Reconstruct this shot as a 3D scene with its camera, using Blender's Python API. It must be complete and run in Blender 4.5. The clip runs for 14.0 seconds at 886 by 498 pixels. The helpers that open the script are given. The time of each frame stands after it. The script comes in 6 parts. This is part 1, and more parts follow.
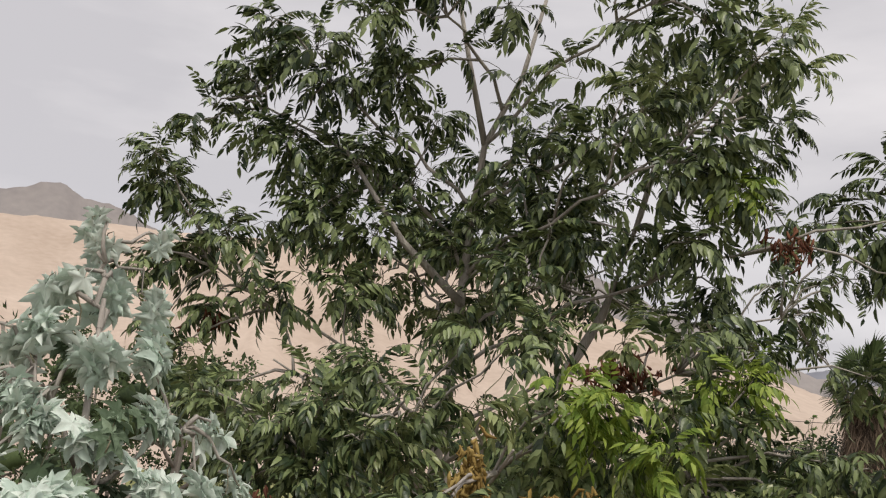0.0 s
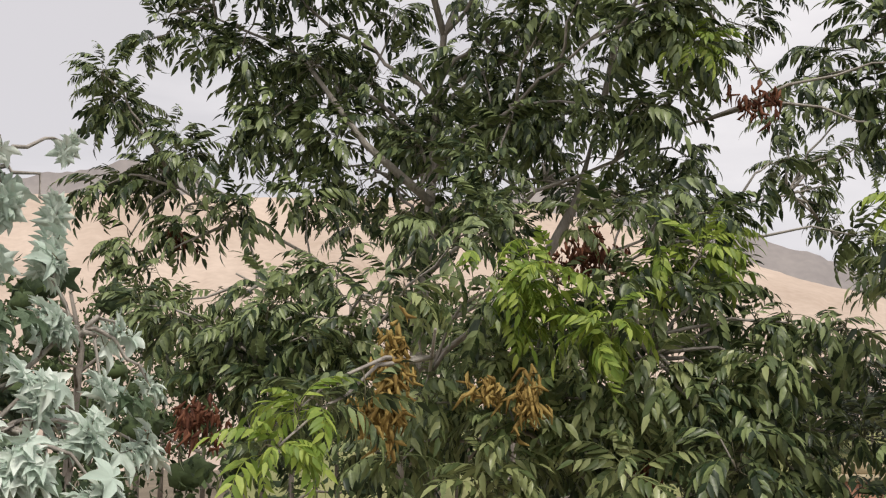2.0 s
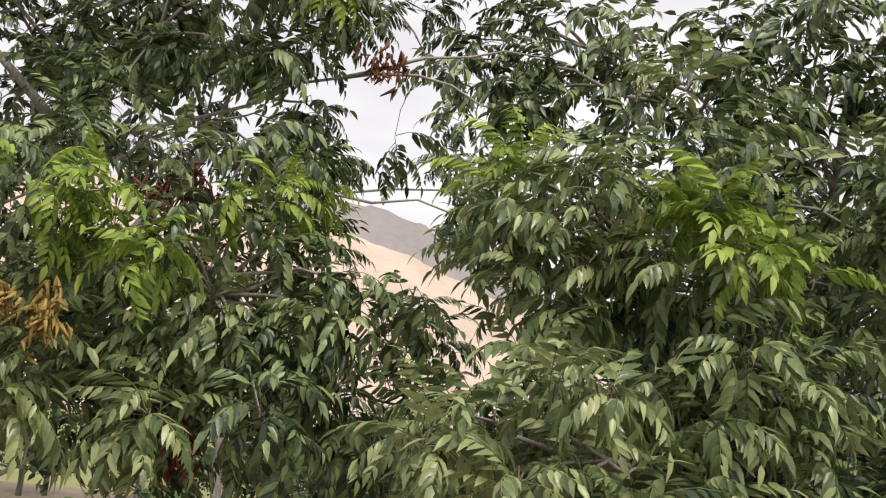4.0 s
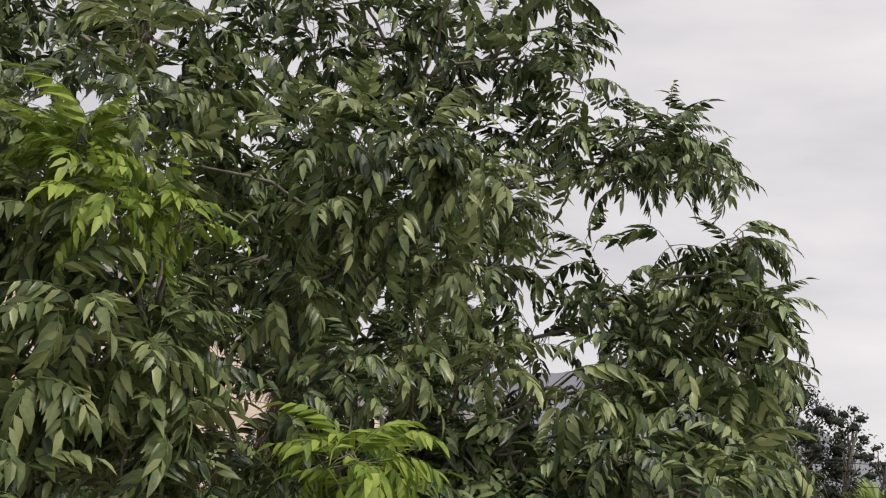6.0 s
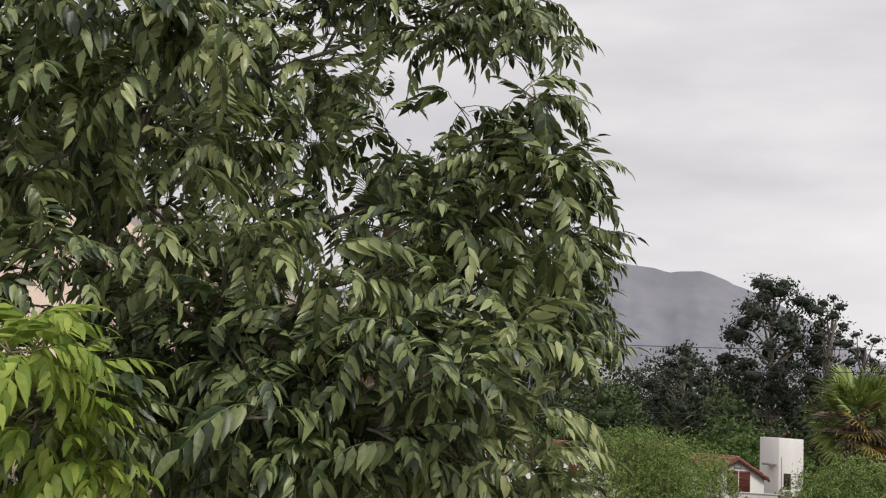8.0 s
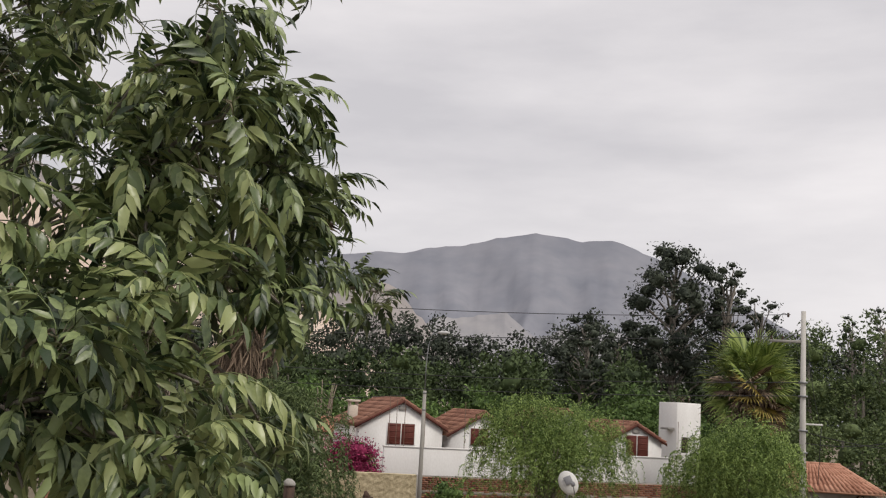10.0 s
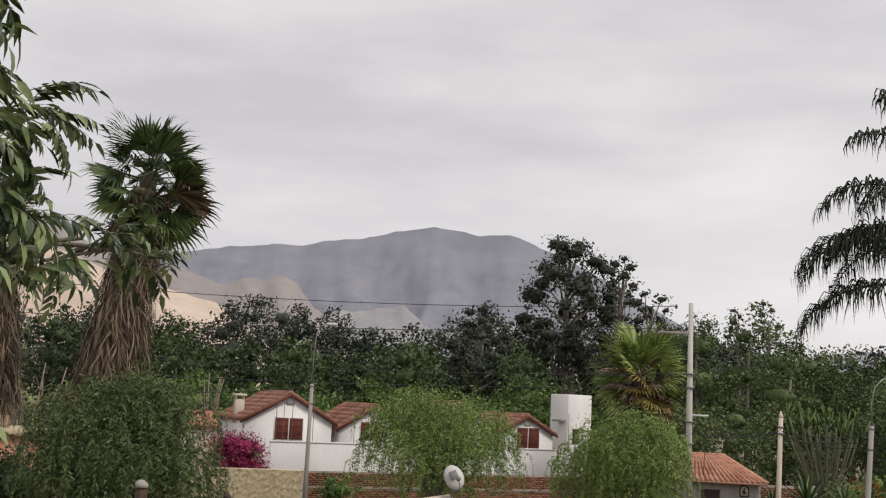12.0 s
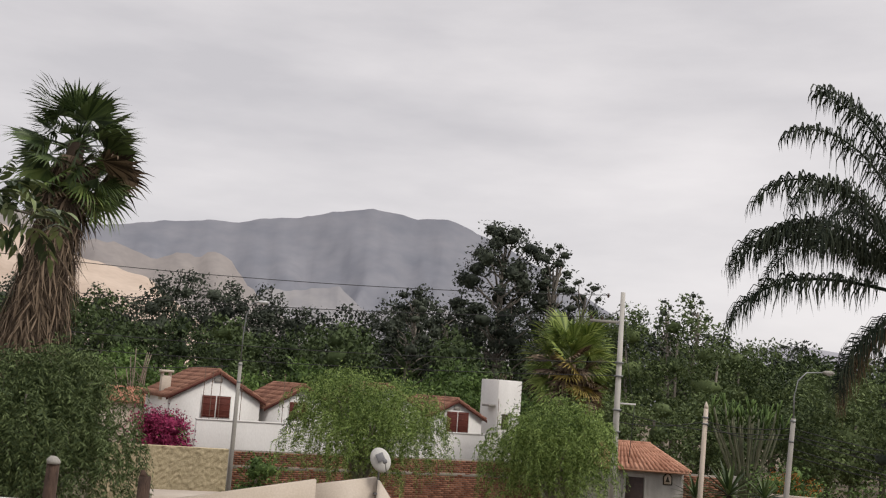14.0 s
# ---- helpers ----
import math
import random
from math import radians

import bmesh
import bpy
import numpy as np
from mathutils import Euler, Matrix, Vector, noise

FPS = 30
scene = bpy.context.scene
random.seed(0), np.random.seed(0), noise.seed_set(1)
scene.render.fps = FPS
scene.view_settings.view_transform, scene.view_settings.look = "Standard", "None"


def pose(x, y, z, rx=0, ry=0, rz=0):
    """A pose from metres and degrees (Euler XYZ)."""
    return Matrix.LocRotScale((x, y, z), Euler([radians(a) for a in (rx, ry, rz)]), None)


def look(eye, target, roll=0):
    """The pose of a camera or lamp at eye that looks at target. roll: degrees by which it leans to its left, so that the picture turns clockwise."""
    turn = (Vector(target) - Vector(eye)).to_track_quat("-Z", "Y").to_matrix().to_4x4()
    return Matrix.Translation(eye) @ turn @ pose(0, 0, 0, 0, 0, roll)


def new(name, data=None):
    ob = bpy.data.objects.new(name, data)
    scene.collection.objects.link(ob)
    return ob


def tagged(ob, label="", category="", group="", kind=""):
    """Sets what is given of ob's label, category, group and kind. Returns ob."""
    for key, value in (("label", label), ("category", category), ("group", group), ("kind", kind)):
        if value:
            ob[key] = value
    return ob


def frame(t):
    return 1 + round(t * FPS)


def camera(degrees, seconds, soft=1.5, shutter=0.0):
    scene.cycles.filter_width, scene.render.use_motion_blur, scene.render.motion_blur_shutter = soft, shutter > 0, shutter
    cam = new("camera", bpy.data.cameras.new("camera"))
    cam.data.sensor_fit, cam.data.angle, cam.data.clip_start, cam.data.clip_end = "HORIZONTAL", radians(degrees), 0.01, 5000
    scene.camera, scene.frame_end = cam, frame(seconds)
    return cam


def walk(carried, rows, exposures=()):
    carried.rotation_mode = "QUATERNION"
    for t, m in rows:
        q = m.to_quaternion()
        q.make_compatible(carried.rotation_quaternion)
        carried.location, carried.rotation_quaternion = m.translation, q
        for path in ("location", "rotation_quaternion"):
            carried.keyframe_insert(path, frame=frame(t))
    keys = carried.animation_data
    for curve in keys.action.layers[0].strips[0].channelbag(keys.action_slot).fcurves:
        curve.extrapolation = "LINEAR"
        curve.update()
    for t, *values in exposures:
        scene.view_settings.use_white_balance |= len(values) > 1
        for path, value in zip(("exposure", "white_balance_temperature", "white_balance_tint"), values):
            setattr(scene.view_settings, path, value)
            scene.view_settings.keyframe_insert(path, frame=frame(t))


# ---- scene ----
cam = camera(46.6, 14.0, soft=1.2)
PATH = [
    (0, (-2.611, -2.902, 5.868), (-3.921, -1.461, 6.326), 3.6),
    (0.5, (-2.566, -2.768, 5.803), (-3.87, -1.323, 6.261), 1.5),
    (1, (-2.482, -2.627, 5.768), (-3.946, -1.334, 6.199), 2.8),
    (1.5, (-2.43, -2.419, 5.727), (-3.904, -1.131, 6.136), 2.2),
    (2, (-2.359, -2.212, 5.663), (-3.789, -0.859, 6.014), -0.4),
    (2.2, (-2.317, -2.177, 5.657), (-3.711, -0.777, 5.97), -1.7),
    (4.3, (-1.83, -1.295, 5.415), (-2.853, 0.37, 5.843), 7.3),
    (4.5, (-1.774, -1.211, 5.413), (-2.733, 0.487, 5.858), 7.1),
    (5, (-1.586, -1.027, 5.408), (-2.379, 0.749, 5.877), 7.3),
    (5.5, (-1.392, -0.871, 5.405), (-2.003, 0.968, 5.903), 7.1),
    (6, (-1.182, -0.683, 5.399), (-1.727, 1.17, 5.92), 6.9),
    (6.5, (-1.041, -0.519, 5.405), (-1.636, 1.326, 5.897), 6.6),
    (7, (-0.896, -0.377, 5.408), (-1.508, 1.477, 5.841), 5.5),
    (7.5, (-0.741, -0.212, 5.425), (-1.316, 1.666, 5.807), 4.5),
    (8, (-0.536, -0.118, 5.432), (-1.052, 1.782, 5.781), 4.2),
    (8.5, (-0.359, 0.013, 5.445), (-0.814, 1.932, 5.782), 3.5),
    (9, (-0.204, 0.144, 5.42), (-0.626, 2.072, 5.746), 2.9),
    (9.2, (-0.151, 0.196, 5.439), (-0.561, 2.13, 5.74), 3.0),
    (11.5, (0.216, 1.302, 5.487), (0.003, 3.265, 5.802), 2.4),
    (12, (0.256, 1.481, 5.491), (0.098, 3.452, 5.792), 2.7),
    (12.5, (0.326, 1.616, 5.499), (0.243, 3.595, 5.779), 3.1),
    (13, (0.342, 1.704, 5.499), (0.329, 3.688, 5.751), 3.4),
    (13.5, (0.315, 1.772, 5.495), (0.281, 3.753, 5.77), 3.9),
    (14, (0.307, 1.73, 5.495), (0.273, 3.711, 5.771), 4.2),
]
walk(cam, [(t, look(eye, target, roll)) for t, eye, target, roll in PATH], [(0, 0.04, 6700, 9), (1.0, 0.07, 6700, 9), (1.5, 0.14, 6700, 9), (2.2, 0.28, 6700, 9), (4.3, 0.58, 6700, 9), (5.1, 0.55, 6700, 9), (5.6, 0.28, 6700, 9), (6.2, 0.08, 6700, 9), (7.5, 0.12, 6700, 9), (9.0, 0.08, 6700, 9), (14.0, 0.0, 6700, 9)])

# world and sun: a thin even overcast
world = bpy.data.worlds.new("overcast")
scene.world = world
world.use_nodes = True
wn, wl = world.node_tree.nodes, world.node_tree.links
wn.clear()
w_out = wn.new("ShaderNodeOutputWorld")
w_bg = wn.new("ShaderNodeBackground")
w_sky = wn.new("ShaderNodeTexSky")
w_sky.sky_type = "NISHITA"
w_sky.sun_disc = False
w_sky.sun_elevation = radians(57)
w_sky.sun_rotation = radians(124)
w_dim = wn.new("ShaderNodeVectorMath")
w_dim.operation = "SCALE"
w_dim.inputs["Scale"].default_value = 0.1
w_co = wn.new("ShaderNodeTexCoord")
w_map = wn.new("ShaderNodeMapping")
w_map.inputs["Scale"].default_value = (1.4, 1.4, 5.5)
w_map.inputs["Rotation"].default_value = (0.05, -0.08, 0.3)
w_noise = wn.new("ShaderNodeTexNoise")
w_noise.inputs["Scale"].default_value = 2.2
w_noise.inputs["Detail"].default_value = 6
w_noise.inputs["Roughness"].default_value = 0.52
w_ramp = wn.new("ShaderNodeValToRGB")
w_ramp.color_ramp.elements[0].position = 0.28
w_ramp.color_ramp.elements[0].color = (0.62, 0.605, 0.645, 1)
w_ramp.color_ramp.elements[1].position = 0.72
w_ramp.color_ramp.elements[1].color = (0.88, 0.85, 0.88, 1)
w_mix = wn.new("ShaderNodeMixRGB")
w_mix.inputs["Fac"].default_value = 0.93
wl.new(w_sky.outputs["Color"], w_dim.inputs[0])
wl.new(w_co.outputs["Generated"], w_map.inputs["Vector"])
wl.new(w_map.outputs["Vector"], w_noise.inputs["Vector"])
# the cloud is thinner, and so lighter, towards +x
w_xyz = wn.new("ShaderNodeSeparateXYZ")
w_lean = wn.new("ShaderNodeMath")
w_lean.operation = "MULTIPLY_ADD"
w_lean.inputs[1].default_value = 0.31
wl.new(w_co.outputs["Generated"], w_xyz.inputs["Vector"])
wl.new(w_xyz.outputs["X"], w_lean.inputs[0])
wl.new(w_noise.outputs["Fac"], w_lean.inputs[2])
wl.new(w_lean.outputs["Value"], w_ramp.inputs["Fac"])
wl.new(w_dim.outputs["Vector"], w_mix.inputs["Color1"])
wl.new(w_ramp.outputs["Color"], w_mix.inputs["Color2"])
wl.new(w_mix.outputs["Color"], w_bg.inputs["Color"])
wl.new(w_bg.outputs["Background"], w_out.inputs["Surface"])

sun = new("sun", bpy.data.lights.new("sun", "SUN"))
sun.data.energy = 1.7
sun.data.angle = radians(14)
sun.data.color = (1.0, 0.95, 0.88)
sun.matrix_world = look((33, -22, 58), (0, 0, 0))


# ---- materials ----
def material(name, low, high, scale=4.0, rough=0.8, bump=0.2, bump_scale=40.0, metal=0.0, per_piece=0.0, through_light=0.0, stretch=(1, 1, 1), spec=0.3, glossy=0.0):
    """Two colours mixed by broad noise, with fine relief; per_piece varies loose pieces, through_light lets light through leaves."""
    m = bpy.data.materials.new(name)
    m.use_nodes = True
    n, l = m.node_tree.nodes, m.node_tree.links
    bs = n["Principled BSDF"]
    co = n.new("ShaderNodeTexCoord")
    mp = n.new("ShaderNodeMapping")
    mp.inputs["Scale"].default_value = stretch
    l.new(co.outputs["Object"], mp.inputs["Vector"])
    big, fine = n.new("ShaderNodeTexNoise"), n.new("ShaderNodeTexNoise")
    big.inputs["Scale"].default_value, big.inputs["Detail"].default_value = scale, 5
    fine.inputs["Scale"].default_value, fine.inputs["Detail"].default_value = bump_scale, 4
    l.new(mp.outputs["Vector"], big.inputs["Vector"])
    l.new(mp.outputs["Vector"], fine.inputs["Vector"])
    ramp = n.new("ShaderNodeValToRGB")
    ramp.color_ramp.elements[0].position, ramp.color_ramp.elements[1].position = 0.32, 0.68
    ramp.color_ramp.elements[0].color, ramp.color_ramp.elements[1].color = (*low, 1), (*high, 1)
    mixed = n.new("ShaderNodeMath")
    mixed.operation = "MULTIPLY_ADD"
    mixed.inputs[1].default_value, mixed.inputs[2].default_value = 0.35, 0.0
    l.new(fine.outputs["Fac"], mixed.inputs[0])
    add = n.new("ShaderNodeMath")
    add.operation = "MULTIPLY_ADD"
    add.inputs[1].default_value = 0.65
    l.new(big.outputs["Fac"], add.inputs[0])
    l.new(mixed.outputs[0], add.inputs[2])
    last = add.outputs[0]
    if per_piece:
        geo, info = n.new("ShaderNodeNewGeometry"), n.new("ShaderNodeObjectInfo")
        both = n.new("ShaderNodeMath")
        both.operation = "ADD"
        l.new(geo.outputs["Random Per Island"], both.inputs[0])
        l.new(info.outputs["Random"], both.inputs[1])
        wrap = n.new("ShaderNodeMath")
        wrap.operation = "FRACT"
        l.new(both.outputs[0], wrap.inputs[0])
        cen = n.new("ShaderNodeMath")
        cen.operation = "MULTIPLY_ADD"
        cen.inputs[1].default_value, cen.inputs[2].default_value = per_piece, -per_piece / 2
        l.new(wrap.outputs[0], cen.inputs[0])
        tot = n.new("ShaderNodeMath")
        tot.operation = "ADD"
        l.new(last, tot.inputs[0])
        l.new(cen.outputs[0], tot.inputs[1])
        last = tot.outputs[0]
    l.new(last, ramp.inputs["Fac"])
    l.new(ramp.outputs["Color"], bs.inputs["Base Color"])
    bs.inputs["Roughness"].default_value, bs.inputs["Metallic"].default_value = rough, metal
    bs.inputs["Specular IOR Level"].default_value = spec
    if bump:
        bp = n.new("ShaderNodeBump")
        bp.inputs["Strength"].default_value, bp.inputs["Distance"].default_value = bump, 0.02
        l.new(fine.outputs["Fac"], bp.inputs["Height"])
        l.new(bp.outputs["Normal"], bs.inputs["Normal"])
    if through_light:
        tr = n.new("ShaderNodeBsdfTranslucent")
        l.new(ramp.outputs["Color"], tr.inputs["Color"])
        mx = n.new("ShaderNodeMixShader")
        mx.inputs["Fac"].default_value = through_light
        l.new(bs.outputs["BSDF"], mx.inputs[1])
        l.new(tr.outputs["BSDF"], mx.inputs[2])
        l.new(mx.outputs["Shader"], n["Material Output"].inputs["Surface"])
    return m


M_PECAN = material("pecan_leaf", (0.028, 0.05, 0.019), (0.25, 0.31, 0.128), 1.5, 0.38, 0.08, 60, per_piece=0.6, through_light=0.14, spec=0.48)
# lighter olive pecan leaf; its paleness also stands in for light on chosen clumps
M_PECAN_LIT = material("pecan_leaf_lit", (0.12, 0.165, 0.065), (0.40, 0.45, 0.20), 1.6, 0.32, 0.08, 60, per_piece=0.8, through_light=0.32, spec=0.5)
M_PECAN_YOUNG = material("pecan_leaf_young", (0.18, 0.275, 0.045), (0.43, 0.53, 0.11), 2.0, 0.45, 0.08, 60, per_piece=0.5, through_light=0.35, spec=0.4)
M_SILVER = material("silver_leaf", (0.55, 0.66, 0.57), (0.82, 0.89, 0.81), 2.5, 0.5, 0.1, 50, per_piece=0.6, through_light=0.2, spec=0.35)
# darker, greener leaf for the inner shoots of the silver-leaved tree
M_SILVER_INNER = material("silver_leaf_inner", (0.09, 0.135, 0.075), (0.34, 0.44, 0.30), 2.5, 0.6, 0.1, 50, per_piece=0.6, through_light=0.2)
M_RED_LEAF = material("withered_leaf", (0.10, 0.035, 0.02), (0.22, 0.09, 0.05), 6, 0.8, 0.2, 60, per_piece=0.5, through_light=0.15)
M_CATKIN = material("dry_catkin", (0.26, 0.17, 0.05), (0.50, 0.36, 0.12), 8, 0.85, 0.3, 80, per_piece=0.5, through_light=0.15)
M_BARK = material("grey_bark", (0.14, 0.12, 0.10), (0.32, 0.29, 0.25), 5, 0.9, 0.6, 30, stretch=(2, 2, 0.5))
M_PALE_BARK = material("pale_grey_bark", (0.24, 0.215, 0.19), (0.50, 0.46, 0.41), 5, 0.9, 0.6, 30, stretch=(2, 2, 0.5))
M_TWIG = material("green_twig", (0.12, 0.12, 0.07), (0.25, 0.22, 0.15), 8, 0.8, 0.3, 60)
M_EUC = material("eucalyptus_leaf", (0.019, 0.027, 0.02), (0.08, 0.096, 0.066), 0.22, 0.7, 0.0, 20, per_piece=0.3, through_light=0.08)
M_WOODS = material("woods_leaf", (0.022, 0.038, 0.016), (0.105, 0.148, 0.056), 0.1, 0.75, 0.0, 10, per_piece=0.3, through_light=0.1)
M_SHRUB = material("shrub_leaf", (0.04, 0.075, 0.02), (0.15, 0.235, 0.065), 0.3, 0.7, 0.0, 20, per_piece=0.35, through_light=0.15)
M_PEPPER = material("pepper_tree_leaf", (0.06, 0.105, 0.024), (0.33, 0.44, 0.135), 0.5, 0.6, 0.0, 20, per_piece=0.6, through_light=0.25)
M_PEPPER_DULL = material("pepper_tree_leaf_dull", (0.045, 0.07, 0.025), (0.16, 0.21, 0.085), 0.5, 0.65, 0.0, 20, per_piece=0.7, through_light=0.2)
M_FAN = material("fan_palm_frond", (0.03, 0.052, 0.018), (0.11, 0.16, 0.055), 1.5, 0.5, 0.1, 30, per_piece=0.5, through_light=0.12, spec=0.4)
M_FAN_LIGHT = material("fan_palm_frond_light", (0.07, 0.12, 0.03), (0.18, 0.24, 0.07), 1.5, 0.5, 0.1, 30, per_piece=0.5, through_light=0.15)
M_FAN_LIME = material("fan_palm_frond_lime", (0.09, 0.14, 0.03), (0.30, 0.37, 0.10), 1.5, 0.5, 0.1, 30, per_piece=0.6, through_light=0.2)
M_CANOPY = material("canopy_leaf", (0.045, 0.07, 0.027), (0.175, 0.23, 0.088), 0.15, 0.7, 0.0, 10, per_piece=0.3, through_light=0.12)
M_FAN_YELLOW = material("fan_palm_frond_yellow", (0.25, 0.2, 0.05), (0.45, 0.35, 0.10), 1.5, 0.6, 0.1, 30, per_piece=0.5, through_light=0.15)
M_THATCH = material("dead_palm_thatch", (0.045, 0.032, 0.023), (0.25, 0.185, 0.13), 1.2, 0.95, 0.3, 30, per_piece=0.8)
M_QUEEN = material("queen_palm_leaflet", (0.012, 0.02, 0.012), (0.05, 0.062, 0.04), 1.2, 0.7, 0.0, 30, per_piece=0.5, through_light=0.1, spec=0.15)
M_QUEEN_DRY = material("queen_palm_leaflet_dry", (0.10, 0.07, 0.045), (0.24, 0.17, 0.10), 1.2, 0.8, 0.0, 30, per_piece=0.5, through_light=0.1)
M_BOUG = material("bougainvillea_bract", (0.13, 0.010, 0.042), (0.46, 0.06, 0.17), 1.0, 0.7, 0.0, 20, per_piece=0.8, through_light=0.2)
M_ORANGE = material("orange_blossom", (0.5, 0.12, 0.03), (0.7, 0.25, 0.06), 1.0, 0.7, 0.0, 20, per_piece=0.6, through_light=0.2)
M_WHITE_WALL = material("white_plaster", (0.68, 0.66, 0.64), (0.84, 0.83, 0.81), 0.7, 0.9, 0.25, 18, stretch=(1, 1, 0.4))
M_CREAM = material("cream_plaster", (0.50, 0.42, 0.34), (0.68, 0.60, 0.52), 0.6, 0.92, 0.25, 22)
M_STONE = material("stone_wall_face", (0.38, 0.31, 0.195), (0.60, 0.51, 0.345), 7.0, 0.92, 1.0, 22, per_piece=0.5)
M_BRICK = material("red_brick", (0.16, 0.065, 0.04), (0.32, 0.15, 0.095), 2.0, 0.9, 0.4, 40, per_piece=0.7)
M_MORTAR = material("grey_mortar", (0.24, 0.21, 0.18), (0.36, 0.32, 0.28), 5, 0.95, 0.4, 50)
M_TILE = material("terracotta_tile", (0.21, 0.10, 0.07), (0.40, 0.21, 0.145), 0.9, 0.85, 0.4, 30, per_piece=0.3)
M_TILE_NEW = material("orange_roof_tile", (0.36, 0.17, 0.11), (0.54, 0.29, 0.20), 0.9, 0.8, 0.3, 30, per_piece=0.3)
M_SHUTTER = material("red_brown_shutter", (0.085, 0.02, 0.014), (0.15, 0.04, 0.028), 3, 0.6, 0.3, 40, stretch=(1, 1, 6))
M_TRIM = material("dark_roof_edge", (0.09, 0.03, 0.022), (0.15, 0.055, 0.04), 4, 0.8, 0.2, 30)
M_CONCRETE = material("weathered_concrete", (0.24, 0.23, 0.21), (0.40, 0.38, 0.35), 1.5, 0.92, 0.35, 40, stretch=(2, 2, 0.5))
M_POLE = material("pale_cast_concrete", (0.40, 0.385, 0.355), (0.60, 0.58, 0.545), 1.5, 0.92, 0.3, 40, stretch=(2, 2, 0.4))
M_GATE = material("teal_gate_paint", (0.035, 0.06, 0.065), (0.09, 0.12, 0.12), 2.5, 0.5, 0.2, 30, stretch=(1, 1, 0.3))
M_STEEL = material("galvanised_steel", (0.20, 0.205, 0.21), (0.33, 0.34, 0.345), 3, 0.6, 0.1, 40, metal=0.7)
M_RUST = material("rusty_rod", (0.10, 0.06, 0.045), (0.18, 0.12, 0.09), 8, 0.85, 0.3, 40)
M_WIRE = material("black_cable", (0.025, 0.025, 0.027), (0.05, 0.05, 0.05), 5, 0.6, 0.0, 40)
M_LAMP = material("lamp_head_grey", (0.50, 0.50, 0.50), (0.65, 0.65, 0.65), 3, 0.4, 0.05, 30)
M_DISH = material("dish_paint", (0.45, 0.44, 0.42), (0.62, 0.61, 0.58), 3, 0.5, 0.15, 30)
M_LOGO = material("dish_mark_grey", (0.16, 0.16, 0.17), (0.22, 0.22, 0.23), 5, 0.6, 0.0, 30)
M_WOOD = material("weathered_log", (0.03, 0.019, 0.015), (0.11, 0.07, 0.052), 6, 0.9, 0.6, 30, stretch=(3, 3, 0.6))
M_DOOR_AND_SHADE = material("dark_door_and_shade", (0.02, 0.012, 0.01), (0.05, 0.03, 0.025), 5, 0.6, 0.2, 40)
M_SAND = material("pale_sand_slope", (0.44, 0.345, 0.275), (0.60, 0.49, 0.405), 0.02, 0.95, 0.5, 0.25)
M_ROCK = material("grey_desert_rock", (0.24, 0.22, 0.218), (0.35, 0.318, 0.30), 0.012, 0.95, 0.6, 0.12)
# the haze of distance is mixed into these three base colours
M_HAZED_ROCK = material("hazed_blue_grey_mountain", (0.18, 0.19, 0.225), (0.26, 0.262, 0.292), 0.006, 0.97, 0.7, 0.02)
M_HAZED_TALUS = material("hazed_pale_talus", (0.22, 0.222, 0.245), (0.36, 0.345, 0.345), 0.006, 0.97, 0.5, 0.05)
M_HAZED_HILL = material("far_hazy_hill", (0.36, 0.36, 0.40), (0.42, 0.42, 0.46), 0.004, 0.97, 0.4, 0.03)
M_GROUND = material("dusty_ground", (0.12, 0.10, 0.07), (0.25, 0.205, 0.15), 0.12, 0.95, 0.5, 6)
M_FIELD = material("dry_grass_field", (0.17, 0.19, 0.07), (0.30, 0.29, 0.13), 0.15, 0.95, 0.5, 5)
M_CACTUS = material("euphorbia_stem", (0.07, 0.085, 0.05), (0.20, 0.20, 0.13), 3, 0.7, 0.2, 30)
M_DRYBRANCH = material("bare_branch", (0.18, 0.14, 0.11), (0.30, 0.25, 0.20), 3, 0.9, 0.3, 30)
M_SIGN = material("sign_dark", (0.03, 0.025, 0.02), (0.06, 0.05, 0.04), 5, 0.6, 0.1, 30)


# ---- mesh helpers ----
def raw(name, verts, tris, mats, mat_ids=None):
    """A mesh from triangle arrays."""
    verts, tris = np.asarray(verts, np.float32).reshape(-1, 3), np.asarray(tris, np.int32).reshape(-1, 3)
    me = bpy.data.meshes.new(name)
    me.vertices.add(len(verts))
    me.vertices.foreach_set("co", verts.ravel())
    me.loops.add(tris.size)
    me.loops.foreach_set("vertex_index", tris.ravel())
    me.polygons.add(len(tris))
    me.polygons.foreach_set("loop_start", np.arange(0, tris.size, 3, dtype=np.int32))
    for m in mats if isinstance(mats, (list, tuple)) else [mats]:
        me.materials.append(m)
    if mat_ids is not None:
        me.polygons.foreach_set("material_index", np.asarray(mat_ids, np.int32))
    me.update(calc_edges=True)
    me.validate()
    return me


def scatter(template, turns, places, sizes):
    """Many copies of one small template as vertex and triangle arrays."""
    tv, tt = template
    n = len(places)
    v = np.einsum("nij,vj->nvi", turns, tv) * np.asarray(sizes)[:, None, None] + np.asarray(places)[:, None, :]
    t = tt[None] + (np.arange(n) * len(tv))[:, None, None]
    return v.reshape(-1, 3), t.reshape(-1, 3)


def joined(pieces):
    vs, ts, k = [], [], 0
    for v, t in pieces:
        vs.append(np.asarray(v).reshape(-1, 3))
        ts.append(np.asarray(t).reshape(-1, 3) + k)
        k += len(vs[-1])
    return np.concatenate(vs), np.concatenate(ts)


